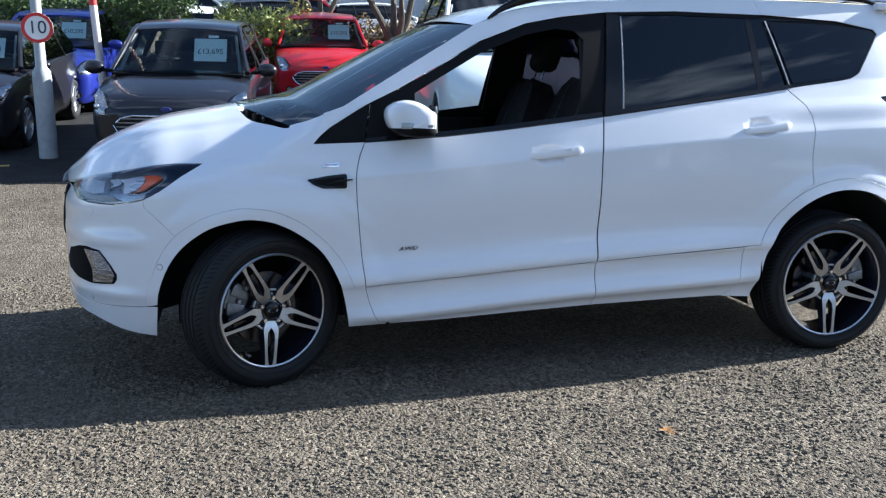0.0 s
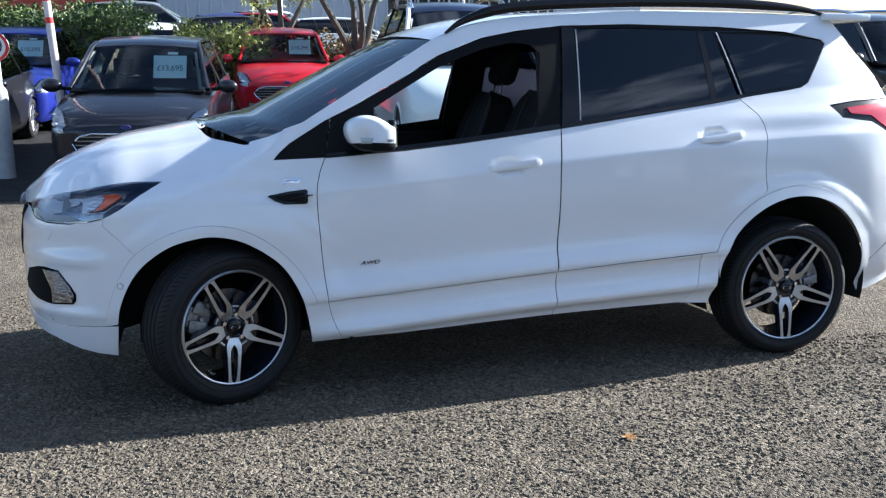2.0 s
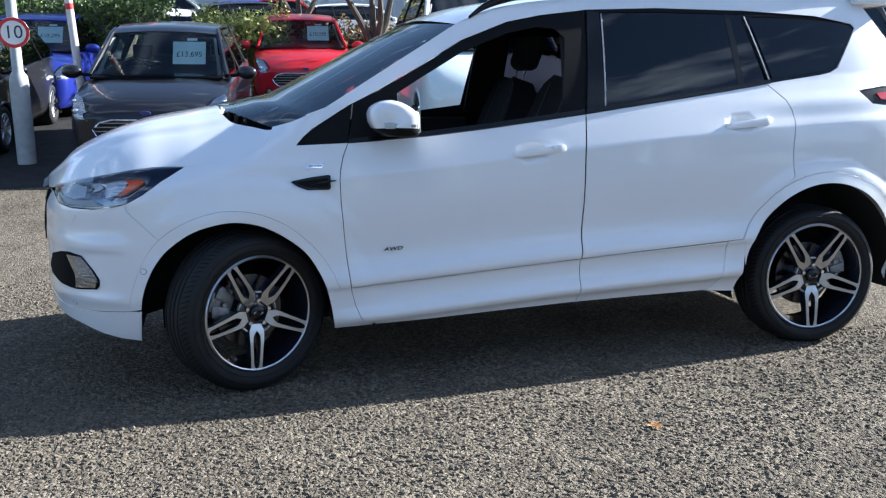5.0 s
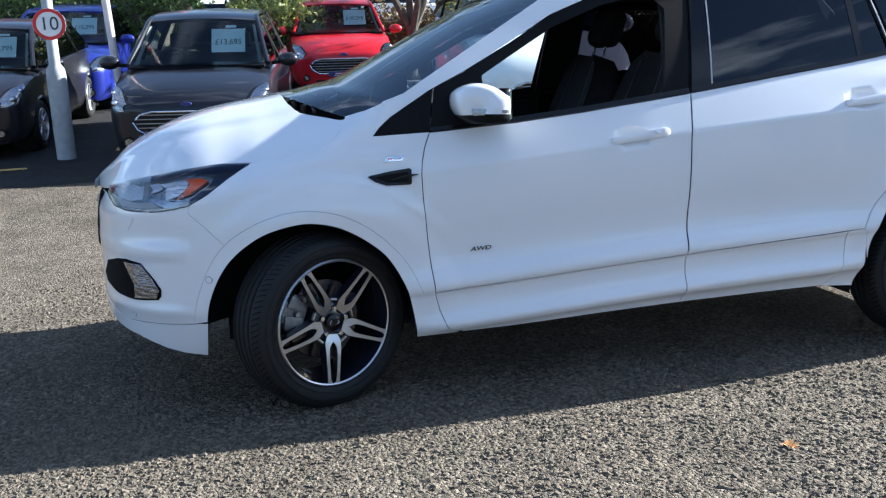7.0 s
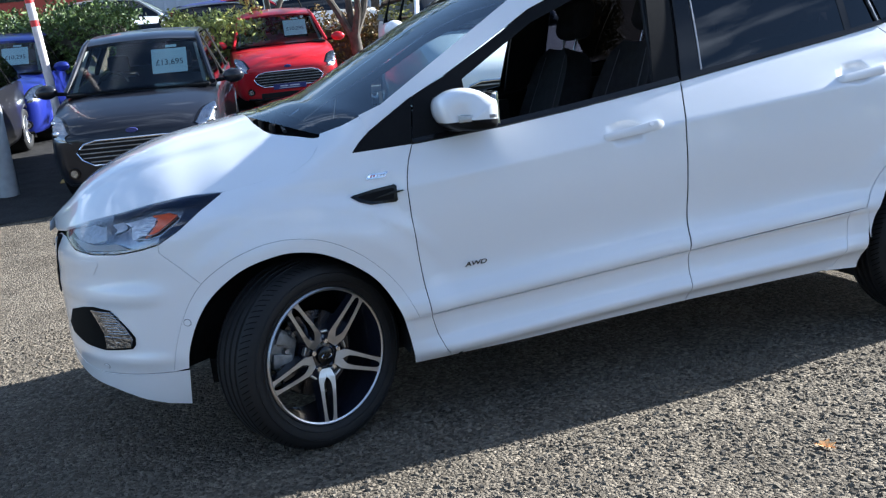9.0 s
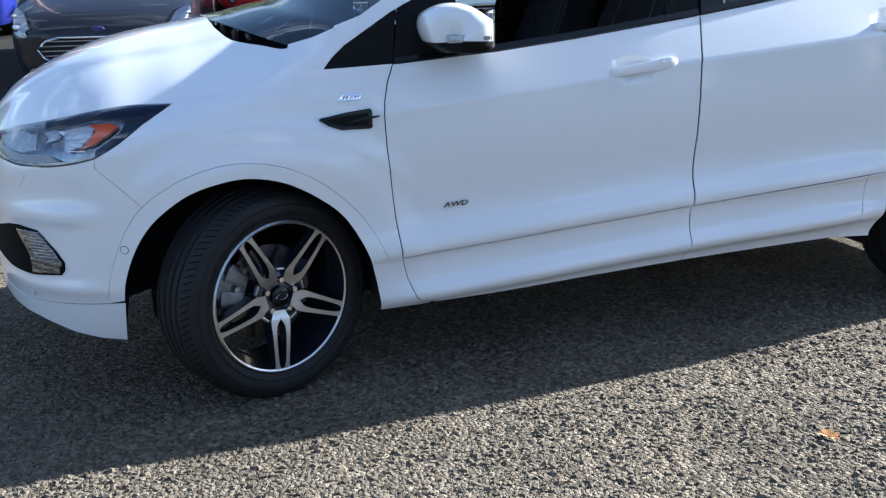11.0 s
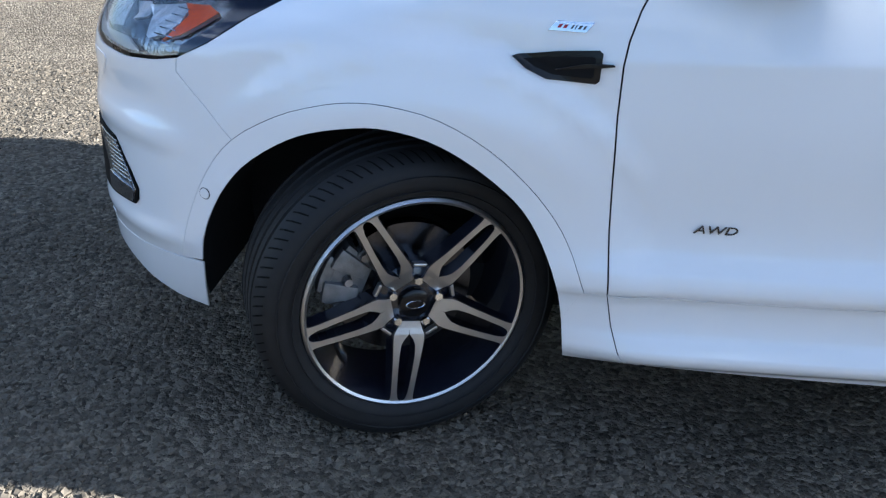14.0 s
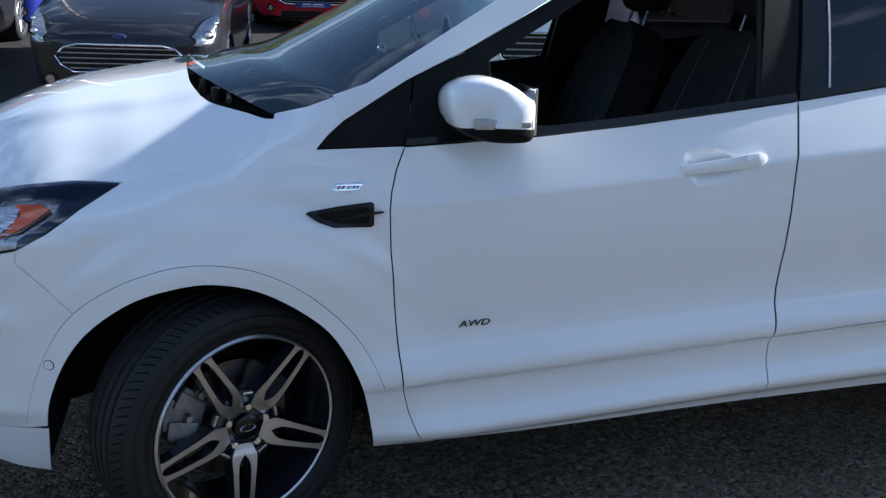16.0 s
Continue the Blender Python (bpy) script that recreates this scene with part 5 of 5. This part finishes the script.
    em = lathe([(0.0005, -0.010), (0.046, -0.010), (0.050, -0.013), (0.056, -0.010), (0.058, 0.0)], 32)
    bmesh.ops.scale(em, vec=(1, 1, 0.42), verts=em.verts)
    bmesh.ops.translate(em, vec=(0, -0.012, 0.695), verts=em.verts)
    part("emblem", em, PLATE, c, "blue oval emblem")
    lower = part("lower_intake", boxed(-0.46, 0.46, -0.030, 0.0, 0.22, 0.30, 0.01), LINER, c, smooth=False)
    part("bumper_lip", tube([(-0.66, 0.02, 0.215), (-0.40, -0.03, 0.20), (0.40, -0.03, 0.20), (0.66, 0.02, 0.215)], 0.02, 6), BLACK_PLASTIC, c)
    # inside
    part("dashboard", boxed(-0.68, 0.68, 1.02, 1.42, 0.74, 0.985, 0.05), TRIM, c)
    for s in (-1, 1):
        sb = boxed(-0.22, 0.22, 0, 0.12, 0.45, 1.06, 0.05)
        box(sb, -0.12, 0.12, 0.03, 0.12, 1.08, 1.26, 0.04)
        bmesh.ops.translate(sb, vec=(s * 0.36, 1.98, 0), verts=sb.verts)
        part("seat", sb, FABRIC, c, "dark fabric seat")
    sw = lathe([(0.165, -0.013), (0.185, 0.0), (0.165, 0.013), (0.155, 0), (0.165, -0.013)], 32)
    bmesh.ops.transform(sw, matrix=Matrix.Translation((-0.36, 1.50, 0.96)) @ Matrix.Rotation(radians(-25), 4, "X"), verts=sw.verts)
    part("steering_wheel", sw, TRIM, c)
    part("cabin_floor", boxed(-0.72, 0.72, 0.6, 3.6, 0.20, 0.28), LINER, c, smooth=False)
    if price:
        lean = Matrix.Translation((0.30, 1.37, 1.205)) @ Matrix.Rotation(radians(58), 4, "X")
        cd = boxed(-0.19, 0.19, -0.142, 0.142, -0.001, 0.001)
        bmesh.ops.transform(cd, matrix=lean, verts=cd.verts)
        card = part("price_card", cd, CARD, c, "pale green price card", smooth=False)
        tx = text_mesh(price, 0.094, 0.001)
        bmesh.ops.transform(tx, matrix=lean @ Matrix.Translation((0, -0.02, 0.0025)), verts=tx.verts)
        part("lettering", tx, INK, card, "dark price lettering", smooth=False)
        note = boxed(0.26, 0.38, -0.02, 0.02, -0.001, 0.001)
        bmesh.ops.transform(note, matrix=Matrix.Translation((0, 1.545, 1.345)) @ Matrix.Rotation(radians(35), 4, "X"), verts=note.verts)
        part("window_sticker", note, CARD, c, "small pale window sticker", smooth=False)
    if plate:
        pl = part("number_plate", boxed(-0.26, 0.26, -0.045, -0.036, 0.345, 0.43, 0.003), PLATE, c, "dark blue dealer plate", smooth=False)
        for x0, x1, z0, z1 in ((-0.15, -0.03, 0.385, 0.405), (0.0, 0.15, 0.385, 0.405), (-0.17, 0.17, 0.360, 0.368)):
            part("plate_mark", boxed(x0, x1, -0.048, -0.045, z0, z1), PALE, pl, smooth=False)
    return c


GREY = paint("grey_metallic", (0.013, 0.014, 0.019), 0.15)
# black roof paint, with the sky's blue reflection mixed into the colour
SKY_TINT_ROOF = paint("sky_tint_roof", (0.008, 0.010, 0.03), 0.1)
RED = paint("red_paint", (0.42, 0.012, 0.02), 0.1)
BLUE = paint("blue_paint", (0.02, 0.03, 0.22), 0.2)
DARK = paint("dark_grey_paint", (0.016, 0.016, 0.020), 0.25)
SILVER = paint("silver_paint", (0.50, 0.51, 0.52), 0.6)
VAN_WHITE = paint("plain_white_paint", (0.78, 0.78, 0.78), 0.0)


def stand(x, y, yaw):
    return Matrix.Translation((x, y, ground_z(x, y + 0.5))) @ Matrix.Rotation(radians(yaw), 4, "Z")


hatchback("dark grey hatchback with a price card behind its windscreen", GREY, stand(-0.80, 6.60, -7), "£13,695", "yes", size=(1, 1, 1.04))
hatchback("red hatchback with a price card and a dark blue plate", RED, stand(1.46, 12.0, -3), "£10,295", "yes")
hatchback("bright blue hatchback with a price card by the hedge", BLUE, stand(-2.95, 11.2, -5), "£10,295")
hatchback("very dark grey five-door car with a price card", DARK, stand(-3.48, 7.85, -5), "£12,795", size=(1, 1, 0.96))
hatchback("white hatchback parked behind the grey car", VAN_WHITE, stand(-0.95, 19.2, 180), group="cars behind the row")
hatchback("tall white people carrier with silver roof rails", VAN_WHITE, stand(3.1, 6.2, -5), rails=True, top=SKY_TINT_ROOF, lamps=False, size=(1.07, 1.1, 1.36))
hatchback("dark grey tall car with silver roof rails", GREY, stand(10.5, 7.0, 0), rails=True, size=(1.05, 1.1, 1.32))
for lab, mt, x, y, yaw, sz in (("silver 4x4 parked beyond the hedge", SILVER, 0.9, 27.0, 90, (1.05, 1.1, 1.22)), ("dark estate car parked beyond the hedge", GREY, 3.6, 26.0, 95, (1, 1, 0.98)), ("dark blue car parked beyond the hedge", BLUE, 3.3, 29.5, 130, (1, 1, 1)),
                                ("red and black car with window stickers", RED, 4.6, 27.5, 80, (1, 1, 1.02)), ("white car parked beyond the tree", VAN_WHITE, 6.9, 27.5, 92, (1, 1, 0.95)), ("white saloon car far across the yard", VAN_WHITE, 4.5, 33.0, 40, (1, 1, 1))):
    hatchback(lab, mt, Matrix.Translation((x, y, 0)) @ Matrix.Rotation(radians(yaw), 4, "Z"), size=sz, group="cars beyond the hedge")

# ---- posts and signs ----
POST_GREY = material("weathered_grey_paint", (0.33, 0.35, 0.36), 0.55, vary=0.15, scale=12, bump=0.1)
SIGN_WHITE = material("sign_white", (0.80, 0.80, 0.78), 0.45, vary=0.04)
SIGN_RED = material("sign_red", (0.55, 0.03, 0.03), 0.45, vary=0.06)
POST_PINK = material("faded_pole_paint", (0.62, 0.56, 0.56), 0.5, vary=0.08)


def speed_sign(x, y):
    p = thing("speed_sign", "round speed limit sign reading 10 on a grey post", "sign", m=Matrix.Translation((x, y, 0)))
    part("post", lathe_z([(0.105, 0.0), (0.105, 0.92), (0.098, 1.00), (0.060, 1.06), (0.054, 3.4)]), POST_GREY, p, "grey steel post with a wide foot")
    plate = part("sign_plate", lathe_y([(0.0005, -0.075), (0.165, -0.075), (0.168, -0.071), (0.0005, -0.067)], 1.49), SIGN_WHITE, p, "white sign plate")
    part("sign_ring", lathe_y([(0.130, -0.0758), (0.130, -0.0785), (0.167, -0.0785), (0.167, -0.0758)], 1.49), SIGN_RED, plate, "red sign ring")
    tx = text_mesh("10", 0.20, 0.002)
    bmesh.ops.transform(tx, matrix=Matrix.Translation((0, -0.078, 1.49)) @ UPRIGHT, verts=tx.verts)
    part("lettering", tx, INK, plate, "black figures 10", smooth=False)
    for z in (1.41, 1.57):
        part("clamp", lathe_z([(0.058, z - 0.012), (0.062, z - 0.012), (0.062, z + 0.012), (0.058, z + 0.012)]), STEEL, p)
    p.rotation_euler = (0, 0, radians(8))
    return p


def lathe_z(profile):
    bm = lathe([(r, z) for r, z in profile], 28)
    for v in bm.verts:
        v.co = Vector((v.co.x, v.co.z, v.co.y))
    return bm


def lathe_y(profile, z):
    bm = lathe(profile, 40)
    for v in bm.verts:
        v.co.z += z
    return bm


speed_sign(-2.22, 7.79)
bp = thing("barrier_pole", "faded white pole with red bands", "pole", m=Matrix.Translation((-1.64, 8.75, 0)) @ Matrix.Rotation(radians(-3), 4, "Y"))
part("pole", lathe_z([(0.048, 0.0), (0.045, 3.6)]), POST_PINK, bp)
for z in (1.72, 1.98, 2.4):
    part("band", lathe_z([(0.0462, z), (0.0478, z), (0.0478, z + 0.07), (0.0462, z + 0.07)]), SIGN_RED, bp, "red band")
for x, y, h in ((2.55, 24.0, 4.5), (8.6, 26.0, 4.5), (-13.0, 30, 5)):
    lp = thing("lamp_post", "slim white lamp post", "lamp post", "lamp posts", Matrix.Translation((x, y, 0)))
    part("post", lathe_z([(0.06, 0), (0.045, h)]), SIGN_WHITE, lp)
    part("lamp_head", boxed(-0.10, 0.25, -0.08, 0.08, h - 0.02, h + 0.06, 0.02), SIGN_WHITE, lp)

# ---- hedges and trees ----


def leaf_material(name, dark, pale):
    m = material(name, dark, 0.5, colour2=pale, vary=0.05, scale=9.0, spec=0.35)
    b = m.node_tree.nodes["Principled BSDF"]
    b.inputs["Subsurface Weight"].default_value = 0.0
    info, hue = m.node_tree.nodes.new("ShaderNodeNewGeometry"), m.node_tree.nodes.new("ShaderNodeHueSaturation")
    span = m.node_tree.nodes.new("ShaderNodeMapRange")
    span.inputs["To Min"].default_value, span.inputs["To Max"].default_value = 0.55, 1.5
    old = b.inputs["Base Color"].links[0].from_socket
    m.node_tree.links.new(info.outputs["Random Per Island"], span.inputs["Value"]), m.node_tree.links.new(span.outputs["Result"], hue.inputs["Value"])
    m.node_tree.links.new(old, hue.inputs["Color"]), m.node_tree.links.new(hue.outputs["Color"], b.inputs["Base Color"])
    return m


LEAF_GREEN = leaf_material("hedge_leaf", (0.045, 0.080, 0.018), (0.11, 0.15, 0.035))
LEAF_YELLOW = leaf_material("golden_leaf", (0.16, 0.19, 0.04), (0.36, 0.36, 0.08))
LEAF_MIX = leaf_material("autumn_leaf", (0.055, 0.075, 0.018), (0.22, 0.13, 0.04))
BARK = material("bark", (0.075, 0.062, 0.048), 0.9, vary=0.35, scale=14, bump=0.6, bump_scale=60)


def leaves(centres, radius, per, size, rng):
    """Small folded leaves scattered round clump centres, as one mesh."""
    n = len(centres) * per
    c = np.repeat(np.array(centres, float), per, 0)
    d = rng.normal(size=(n, 3))
    d /= np.linalg.norm(d, axis=1)[:, None]
    p = c + d * (np.array(radius) * (0.55 + 0.5 * rng.random((n, 1))))
    u = rng.normal(size=(n, 3)) + 0.4 * d
    u /= np.linalg.norm(u, axis=1)[:, None]
    v = np.cross(u, d + 0.6 * rng.normal(size=(n, 3)))
    v /= np.linalg.norm(v, axis=1)[:, None] + 1e-6
    s = size * (0.6 + 0.8 * rng.random((n, 1)))
    w = np.cross(u, v)
    quad = np.stack([p - u * s, p + v * s * 0.45 + w * s * 0.12, p + u * s, p - v * s * 0.45 + w * s * 0.12], 1).reshape(-1, 3)
    me = bpy.data.meshes.new("leaves")
    me.from_pydata(quad.tolist(), [], np.arange(4 * n).reshape(-1, 4).tolist())
    return me


def hedge(name, label, x0, x1, y0, y1, top, mat, per=130, clump=0.30, seed=1):
    rng = np.random.default_rng(seed)
    cs = []
    for x in np.arange(x0, x1, clump * 0.95):
        for y in np.arange(y0, y1 + 0.01, clump * 1.1):
            for z in np.arange(0.15, top - clump * 0.6, clump * 0.95):
                if y > y0 + clump * 1.5 and z < top - clump * 2.2:
                    continue
                cs.append((x + rng.normal() * 0.07, y + rng.normal() * 0.07 + 0.25 * max(0, z - top * 0.6), z + rng.normal() * 0.09))
    h = thing(name, label, "hedge", m=None)
    me = leaves(cs, (clump, clump, clump), per, 0.045, rng)
    me.materials.append(mat)
    ob = new("foliage", me)
    ob.parent = h
    tagged(ob, kind="stuff")
    core = boxed(x0 - 0.05, x1 - 0.15, y0 + 0.12, y1 - 0.05, 0.0, top - clump * 1.3, 0.15)
    part("twig_core", core, BARK, h, "dark twiggy inside")
    return h


hedge("hedge", "clipped dark green hedge behind the parked cars", -9.5, -0.75, 13.6, 14.8, 1.90, LEAF_GREEN, seed=2)
hedge("bush", "golden green rounded bush in the hedge row", -0.05, 1.15, 13.4, 14.6, 1.72, LEAF_YELLOW, seed=3)
hedge("hedge", "loose mixed hedge under the tree", 1.9, 8.5, 14.6, 15.6, 1.45, LEAF_MIX, seed=4)


def tree(x, y, h, seed, limbs, label, crown_z, mat, size=0.06, per=90, spread=1.6, count=60):
    rng = np.random.default_rng(seed)
    t = thing("tree", label, "tree", m=Matrix.Translation((x, y, 0)))
    part("trunk", tube([(0, 0, 0), (0.03, 0, 0.5), (-0.02, 0.02, 1.0)], [0.13, 0.11, 0.10], 10), BARK, t, "rough brown trunk")
    ends = []
    for k in range(limbs):
        a = rng.random() * 6.28 if k > 2 else (2.9, 0.4, 1.6)[k]
        pts = [Vector((-0.02, 0.02, 0.85))]
        d = Vector((math.cos(a) * 0.5, math.sin(a) * 0.3, 1)).normalized()
        for s in range(6):
            pts.append(pts[-1] + d * h * 0.13)
            d = (d + Vector((rng.normal() * 0.16, rng.normal() * 0.16, 0.05))).normalized()
        part("limb", tube([tuple(p) for p in pts], [0.075 - 0.010 * i for i in range(7)], 8), BARK, t)
        ends += pts[3:]
    cs = [tuple(ends[int(rng.integers(len(ends)))] + Vector((rng.normal() * spread * 0.5, rng.normal() * spread * 0.5, abs(rng.normal()) * 0.6 + crown_z - ends[-1].z))) for _ in range(count)]
    me = leaves(cs, (0.45, 0.45, 0.35), per, size, rng)
    me.materials.append(mat)
    ob = new("crown", me)
    ob.parent = t
    return t


tree(3.0, 14.0, 4.2, 5, 4, "bare-stemmed young tree growing from the hedge", 4.0, LEAF_GREEN)
tree(2.2, 20.0, 5.0, 8, 4, "small tree with a low hanging green crown", 3.3, LEAF_YELLOW, count=50)
# woods behind the camera, far off
rng = np.random.default_rng(11)
woods = leaves([(x + rng.normal(), -38 + 5 * rng.random(), z + rng.normal() * 0.5) for x in np.arange(-60, 60, 1.6) for z in (1.5, 3.2, 5.0, 6.2 + 1.5 * math.sin(x * 0.3))], (1.4, 1.4, 1.2), 60, 0.42, rng)
woods.materials.append(LEAF_GREEN)
tagged(new("woods", woods), "dark green belt of trees across the road", "woods", kind="stuff")

# ---- buildings ----
CLAD_RED = material("red_cladding", (0.42, 0.055, 0.035), 0.5, vary=0.10, scale=2.0)
CLAD_GREY = material("grey_cladding", (0.42, 0.46, 0.52), 0.45, vary=0.06, scale=1.5)
RENDER_GREY = material("grey_render", (0.34, 0.36, 0.37), 0.8, vary=0.08, scale=3, bump=0.1)
DARK_GLASS = material("dark_window", (0.02, 0.025, 0.03), 0.08, coat=1.0, vary=0.2)
shed = thing("warehouse", "grey ribbed steel warehouse with a red clad wing", "building", m=Matrix.Translation((0, 0, 0)))
part("wall", boxed(-1.2, 22.0, 40.0, 52.0, 0, 7.0), CLAD_GREY, shed, "grey ribbed steel wall", smooth=False)
rib = bmesh.new()
box(rib, -0.05, 0.05, 39.93, 39.998, 0.2, 6.9, 0.015)
first = part("rib", rib, CLAD_GREY, shed, smooth=False)
for k in range(1, 44):
    o = first.copy()
    scene.collection.objects.link(o)
    o.location.x = -1.0 + 0.5 * k
first.location.x = -1.0
part("red_wing", boxed(-26.0, -2.9, 41.0, 52.0, 1.2, 8.0), CLAD_RED, shed, "red cladding", smooth=False)
for k in range(12):
    part("cladding_joint", boxed(-2.95 - 1.9 * k, -2.87 - 1.9 * k, 40.96, 40.998, 1.2, 8.0), CLAD_RED, shed, smooth=False)
part("plinth", boxed(-26.0, -2.9, 41.05, 52.0, 0, 1.2), RENDER_GREY, shed, smooth=False)
part("entrance_bay", boxed(-2.9, -1.2, 40.6, 52.0, 0, 5.0), RENDER_GREY, shed, "grey rendered entrance", smooth=False)
for x0, x1, z0, z1 in ((-2.1, -1.3, 0.1, 2.3), (-7.0, -5.6, 1.9, 3.1), (-11, -9.6, 1.9, 3.1)):
    y = 40.6 if x0 > -3 else 41.0
    wd = part("window", boxed(x0, x1, y - 0.05, y - 0.004, z0, z1), DARK_GLASS, shed, "dark glazed opening", smooth=False)
    part("window_frame", boxed(x0 - 0.06, x1 + 0.06, y - 0.03, y - 0.002, z1, z1 + 0.08), RENDER_GREY, wd, smooth=False)
for k in range(6):
    part("glazing", boxed(9.0 + 1.4 * k, 10.3 + 1.4 * k, 39.94, 39.99, 0.3, 2.8), DARK_GLASS, shed, "dark workshop glazing", smooth=False)

# ---- markings, kerb, leaf and loose chippings ----
DARK_TAR = material("dark_tarmac", (0.030, 0.029, 0.028), 0.85, spec=0.1, vary=0.35, scale=40, bump=0.8, bump_scale=120)


def bay_strip():
    """A darker strip of tarmac along the parking row, with a ragged front edge."""
    rows = [[], [], []]
    for k in range(121):
        x = -12 + 0.2 * k
        ragged = 6.40 + 0.05 * math.sin(3.1 * x) + 0.04 * noise.noise(Vector((x * 2.3, 0, 0)))
        for r, y in zip(rows, (ragged, 7.5, 13.0)):
            r.append((x, y, ground_z(x, y) + 0.005))
    return grid(rows)


strip_ob = part("pavement", bay_strip(), DARK_TAR, None)
tagged(strip_ob, "dark tarmac strip under the parked row", "tarmac", kind="structure")
MARKING = material("worn_yellow_line", (0.45, 0.30, 0.08), 0.8, vary=0.3, scale=30)
KERB = material("kerb_stone", (0.26, 0.25, 0.23), 0.85, vary=0.15, scale=8, bump=0.3)
for k, (x, y, l, yaw) in enumerate(((-3.4, 7.0, 1.1, 4), (-3.1, 7.25, 1.1, 4), (-1.65, 9.2, 2.2, 88))):
    mk = part("road_marking", boxed(-l / 2, l / 2, -0.04, 0.04, 0.0, 0.004), MARKING, None, smooth=False)
    mk.matrix_world = Matrix.Translation((x, y, ground_z(x, y) + 0.008)) @ Matrix.Rotation(radians(yaw), 4, "Z")
    tagged(mk, "worn yellow parking line on the asphalt", "road marking", kind="structure")
kb = part("kerb", boxed(-12, 10, 13.0, 13.13, 0, 0.10, 0.012), KERB, None, smooth=False)
tagged(kb, "grey concrete kerb below the hedge", "kerb", kind="structure")


def chippings():
    """Angular stones that stand a little proud of the binder, close to the car."""
    rng = np.random.default_rng(21)
    n = 44000
    x, y = rng.uniform(-1.6, 3.6, n), rng.uniform(-2.0, 0.25, n)
    x, y = np.concatenate([x, rng.uniform(-4.2, -0.6, 42000)]), np.concatenate([y, rng.uniform(-0.6, 2.7, 42000)])
    n = len(x)
    patch = 0.5 + 0.25 * np.sin(5.1 * x + 2.0 * np.sin(3.3 * y)) + 0.25 * np.sin(6.7 * y + 1.7 * np.sin(4.1 * x + 1.0))
    keep = rng.random(n) < np.clip(1.15 - 0.25 * np.abs(y + 0.6), 0.55, 1) * (0.35 + 0.65 * patch)
    x, y = x[keep], y[keep]
    n = len(x)
    s = 0.0035 + 0.0075 * rng.random(n) ** 1.5
    ang = rng.uniform(0, 6.28, n)
    shape = np.array([(-1, -0.7, 0), (0.9, -0.8, 0), (1.1, 0.6, 0), (-0.7, 0.9, 0), (-0.65, -0.42, 0.60), (0.6, -0.5, 0.70), (0.7, 0.42, 0.58), (-0.45, 0.6, 0.66)])
    v = shape[None] * (1 + 0.35 * rng.normal(size=(n, 8, 3))) * s[:, None, None]
    ca, sa = np.cos(ang)[:, None], np.sin(ang)[:, None]
    px = v[:, :, 0] * ca - v[:, :, 1] * sa + x[:, None]
    py = v[:, :, 0] * sa + v[:, :, 1] * ca + y[:, None]
    pz = np.abs(v[:, :, 2]) * np.array([0, 0, 0, 0, 1, 1, 1, 1]) - 0.0012
    co = np.stack([px, py, pz], 2).reshape(-1, 3)
    f = np.array([(4, 5, 6, 7), (0, 1, 5, 4), (1, 2, 6, 5), (2, 3, 7, 6), (3, 0, 4, 7)])
    faces = (f[None] + 8 * np.arange(n)[:, None, None]).reshape(-1, 4)
    me = bpy.data.meshes.new("chippings")
    me.from_pydata(co.tolist(), [], faces.tolist())
    return me


STONE = material("stone_chip", (0.138, 0.117, 0.089), 0.85, spec=0.1, vary=0.2, scale=300)
info, hue, span = (STONE.node_tree.nodes.new(k) for k in ("ShaderNodeNewGeometry", "ShaderNodeHueSaturation", "ShaderNodeMapRange"))
span.inputs["To Min"].default_value, span.inputs["To Max"].default_value = 0.62, 1.15
STONE.node_tree.links.new(info.outputs["Random Per Island"], span.inputs["Value"]), STONE.node_tree.links.new(span.outputs["Result"], hue.inputs["Value"])
base = STONE.node_tree.nodes["Principled BSDF"].inputs["Base Color"]
STONE.node_tree.links.new(base.links[0].from_socket, hue.inputs["Color"]), STONE.node_tree.links.new(hue.outputs["Color"], base)
me = chippings()
me.materials.append(STONE)
chips = new("chippings", me)
chips.matrix_world = BAY
tagged(chips, "loose grey and tan stone chippings in the asphalt", "gravel", kind="stuff")
DRY_LEAF = material("dry_leaf", (0.72, 0.38, 0.14), 0.7, vary=0.25, scale=60)
outline = [(0, -0.026), (0.006, -0.014), (0.018, -0.016), (0.013, -0.004), (0.026, 0.004), (0.014, 0.010), (0.013, 0.022), (0.004, 0.016), (0, 0.030), (-0.005, 0.015), (-0.015, 0.021), (-0.013, 0.008), (-0.025, 0.002), (-0.012, -0.005), (-0.017, -0.017), (-0.005, -0.013)]
bm = bmesh.new()
mid = bm.verts.new((0, 0, 0.001))
vs = [bm.verts.new((x, y, 0.003 + 0.006 * abs(x) / 0.02)) for x, y in outline]
for a, b in zip(vs, vs[1:] + vs[:1]):
    bm.faces.new((mid, a, b))
fallen = part("fallen_leaf", bm, DRY_LEAF, None)
fallen.matrix_world = BAY @ Matrix.Translation((1.411, -0.803, 0.003)) @ Matrix.Rotation(0.5, 4, "Z") @ Matrix.Diagonal((1.35, 1.35, 1.6, 1))
tagged(fallen, "curled orange dry leaf lying on the asphalt", "leaf")
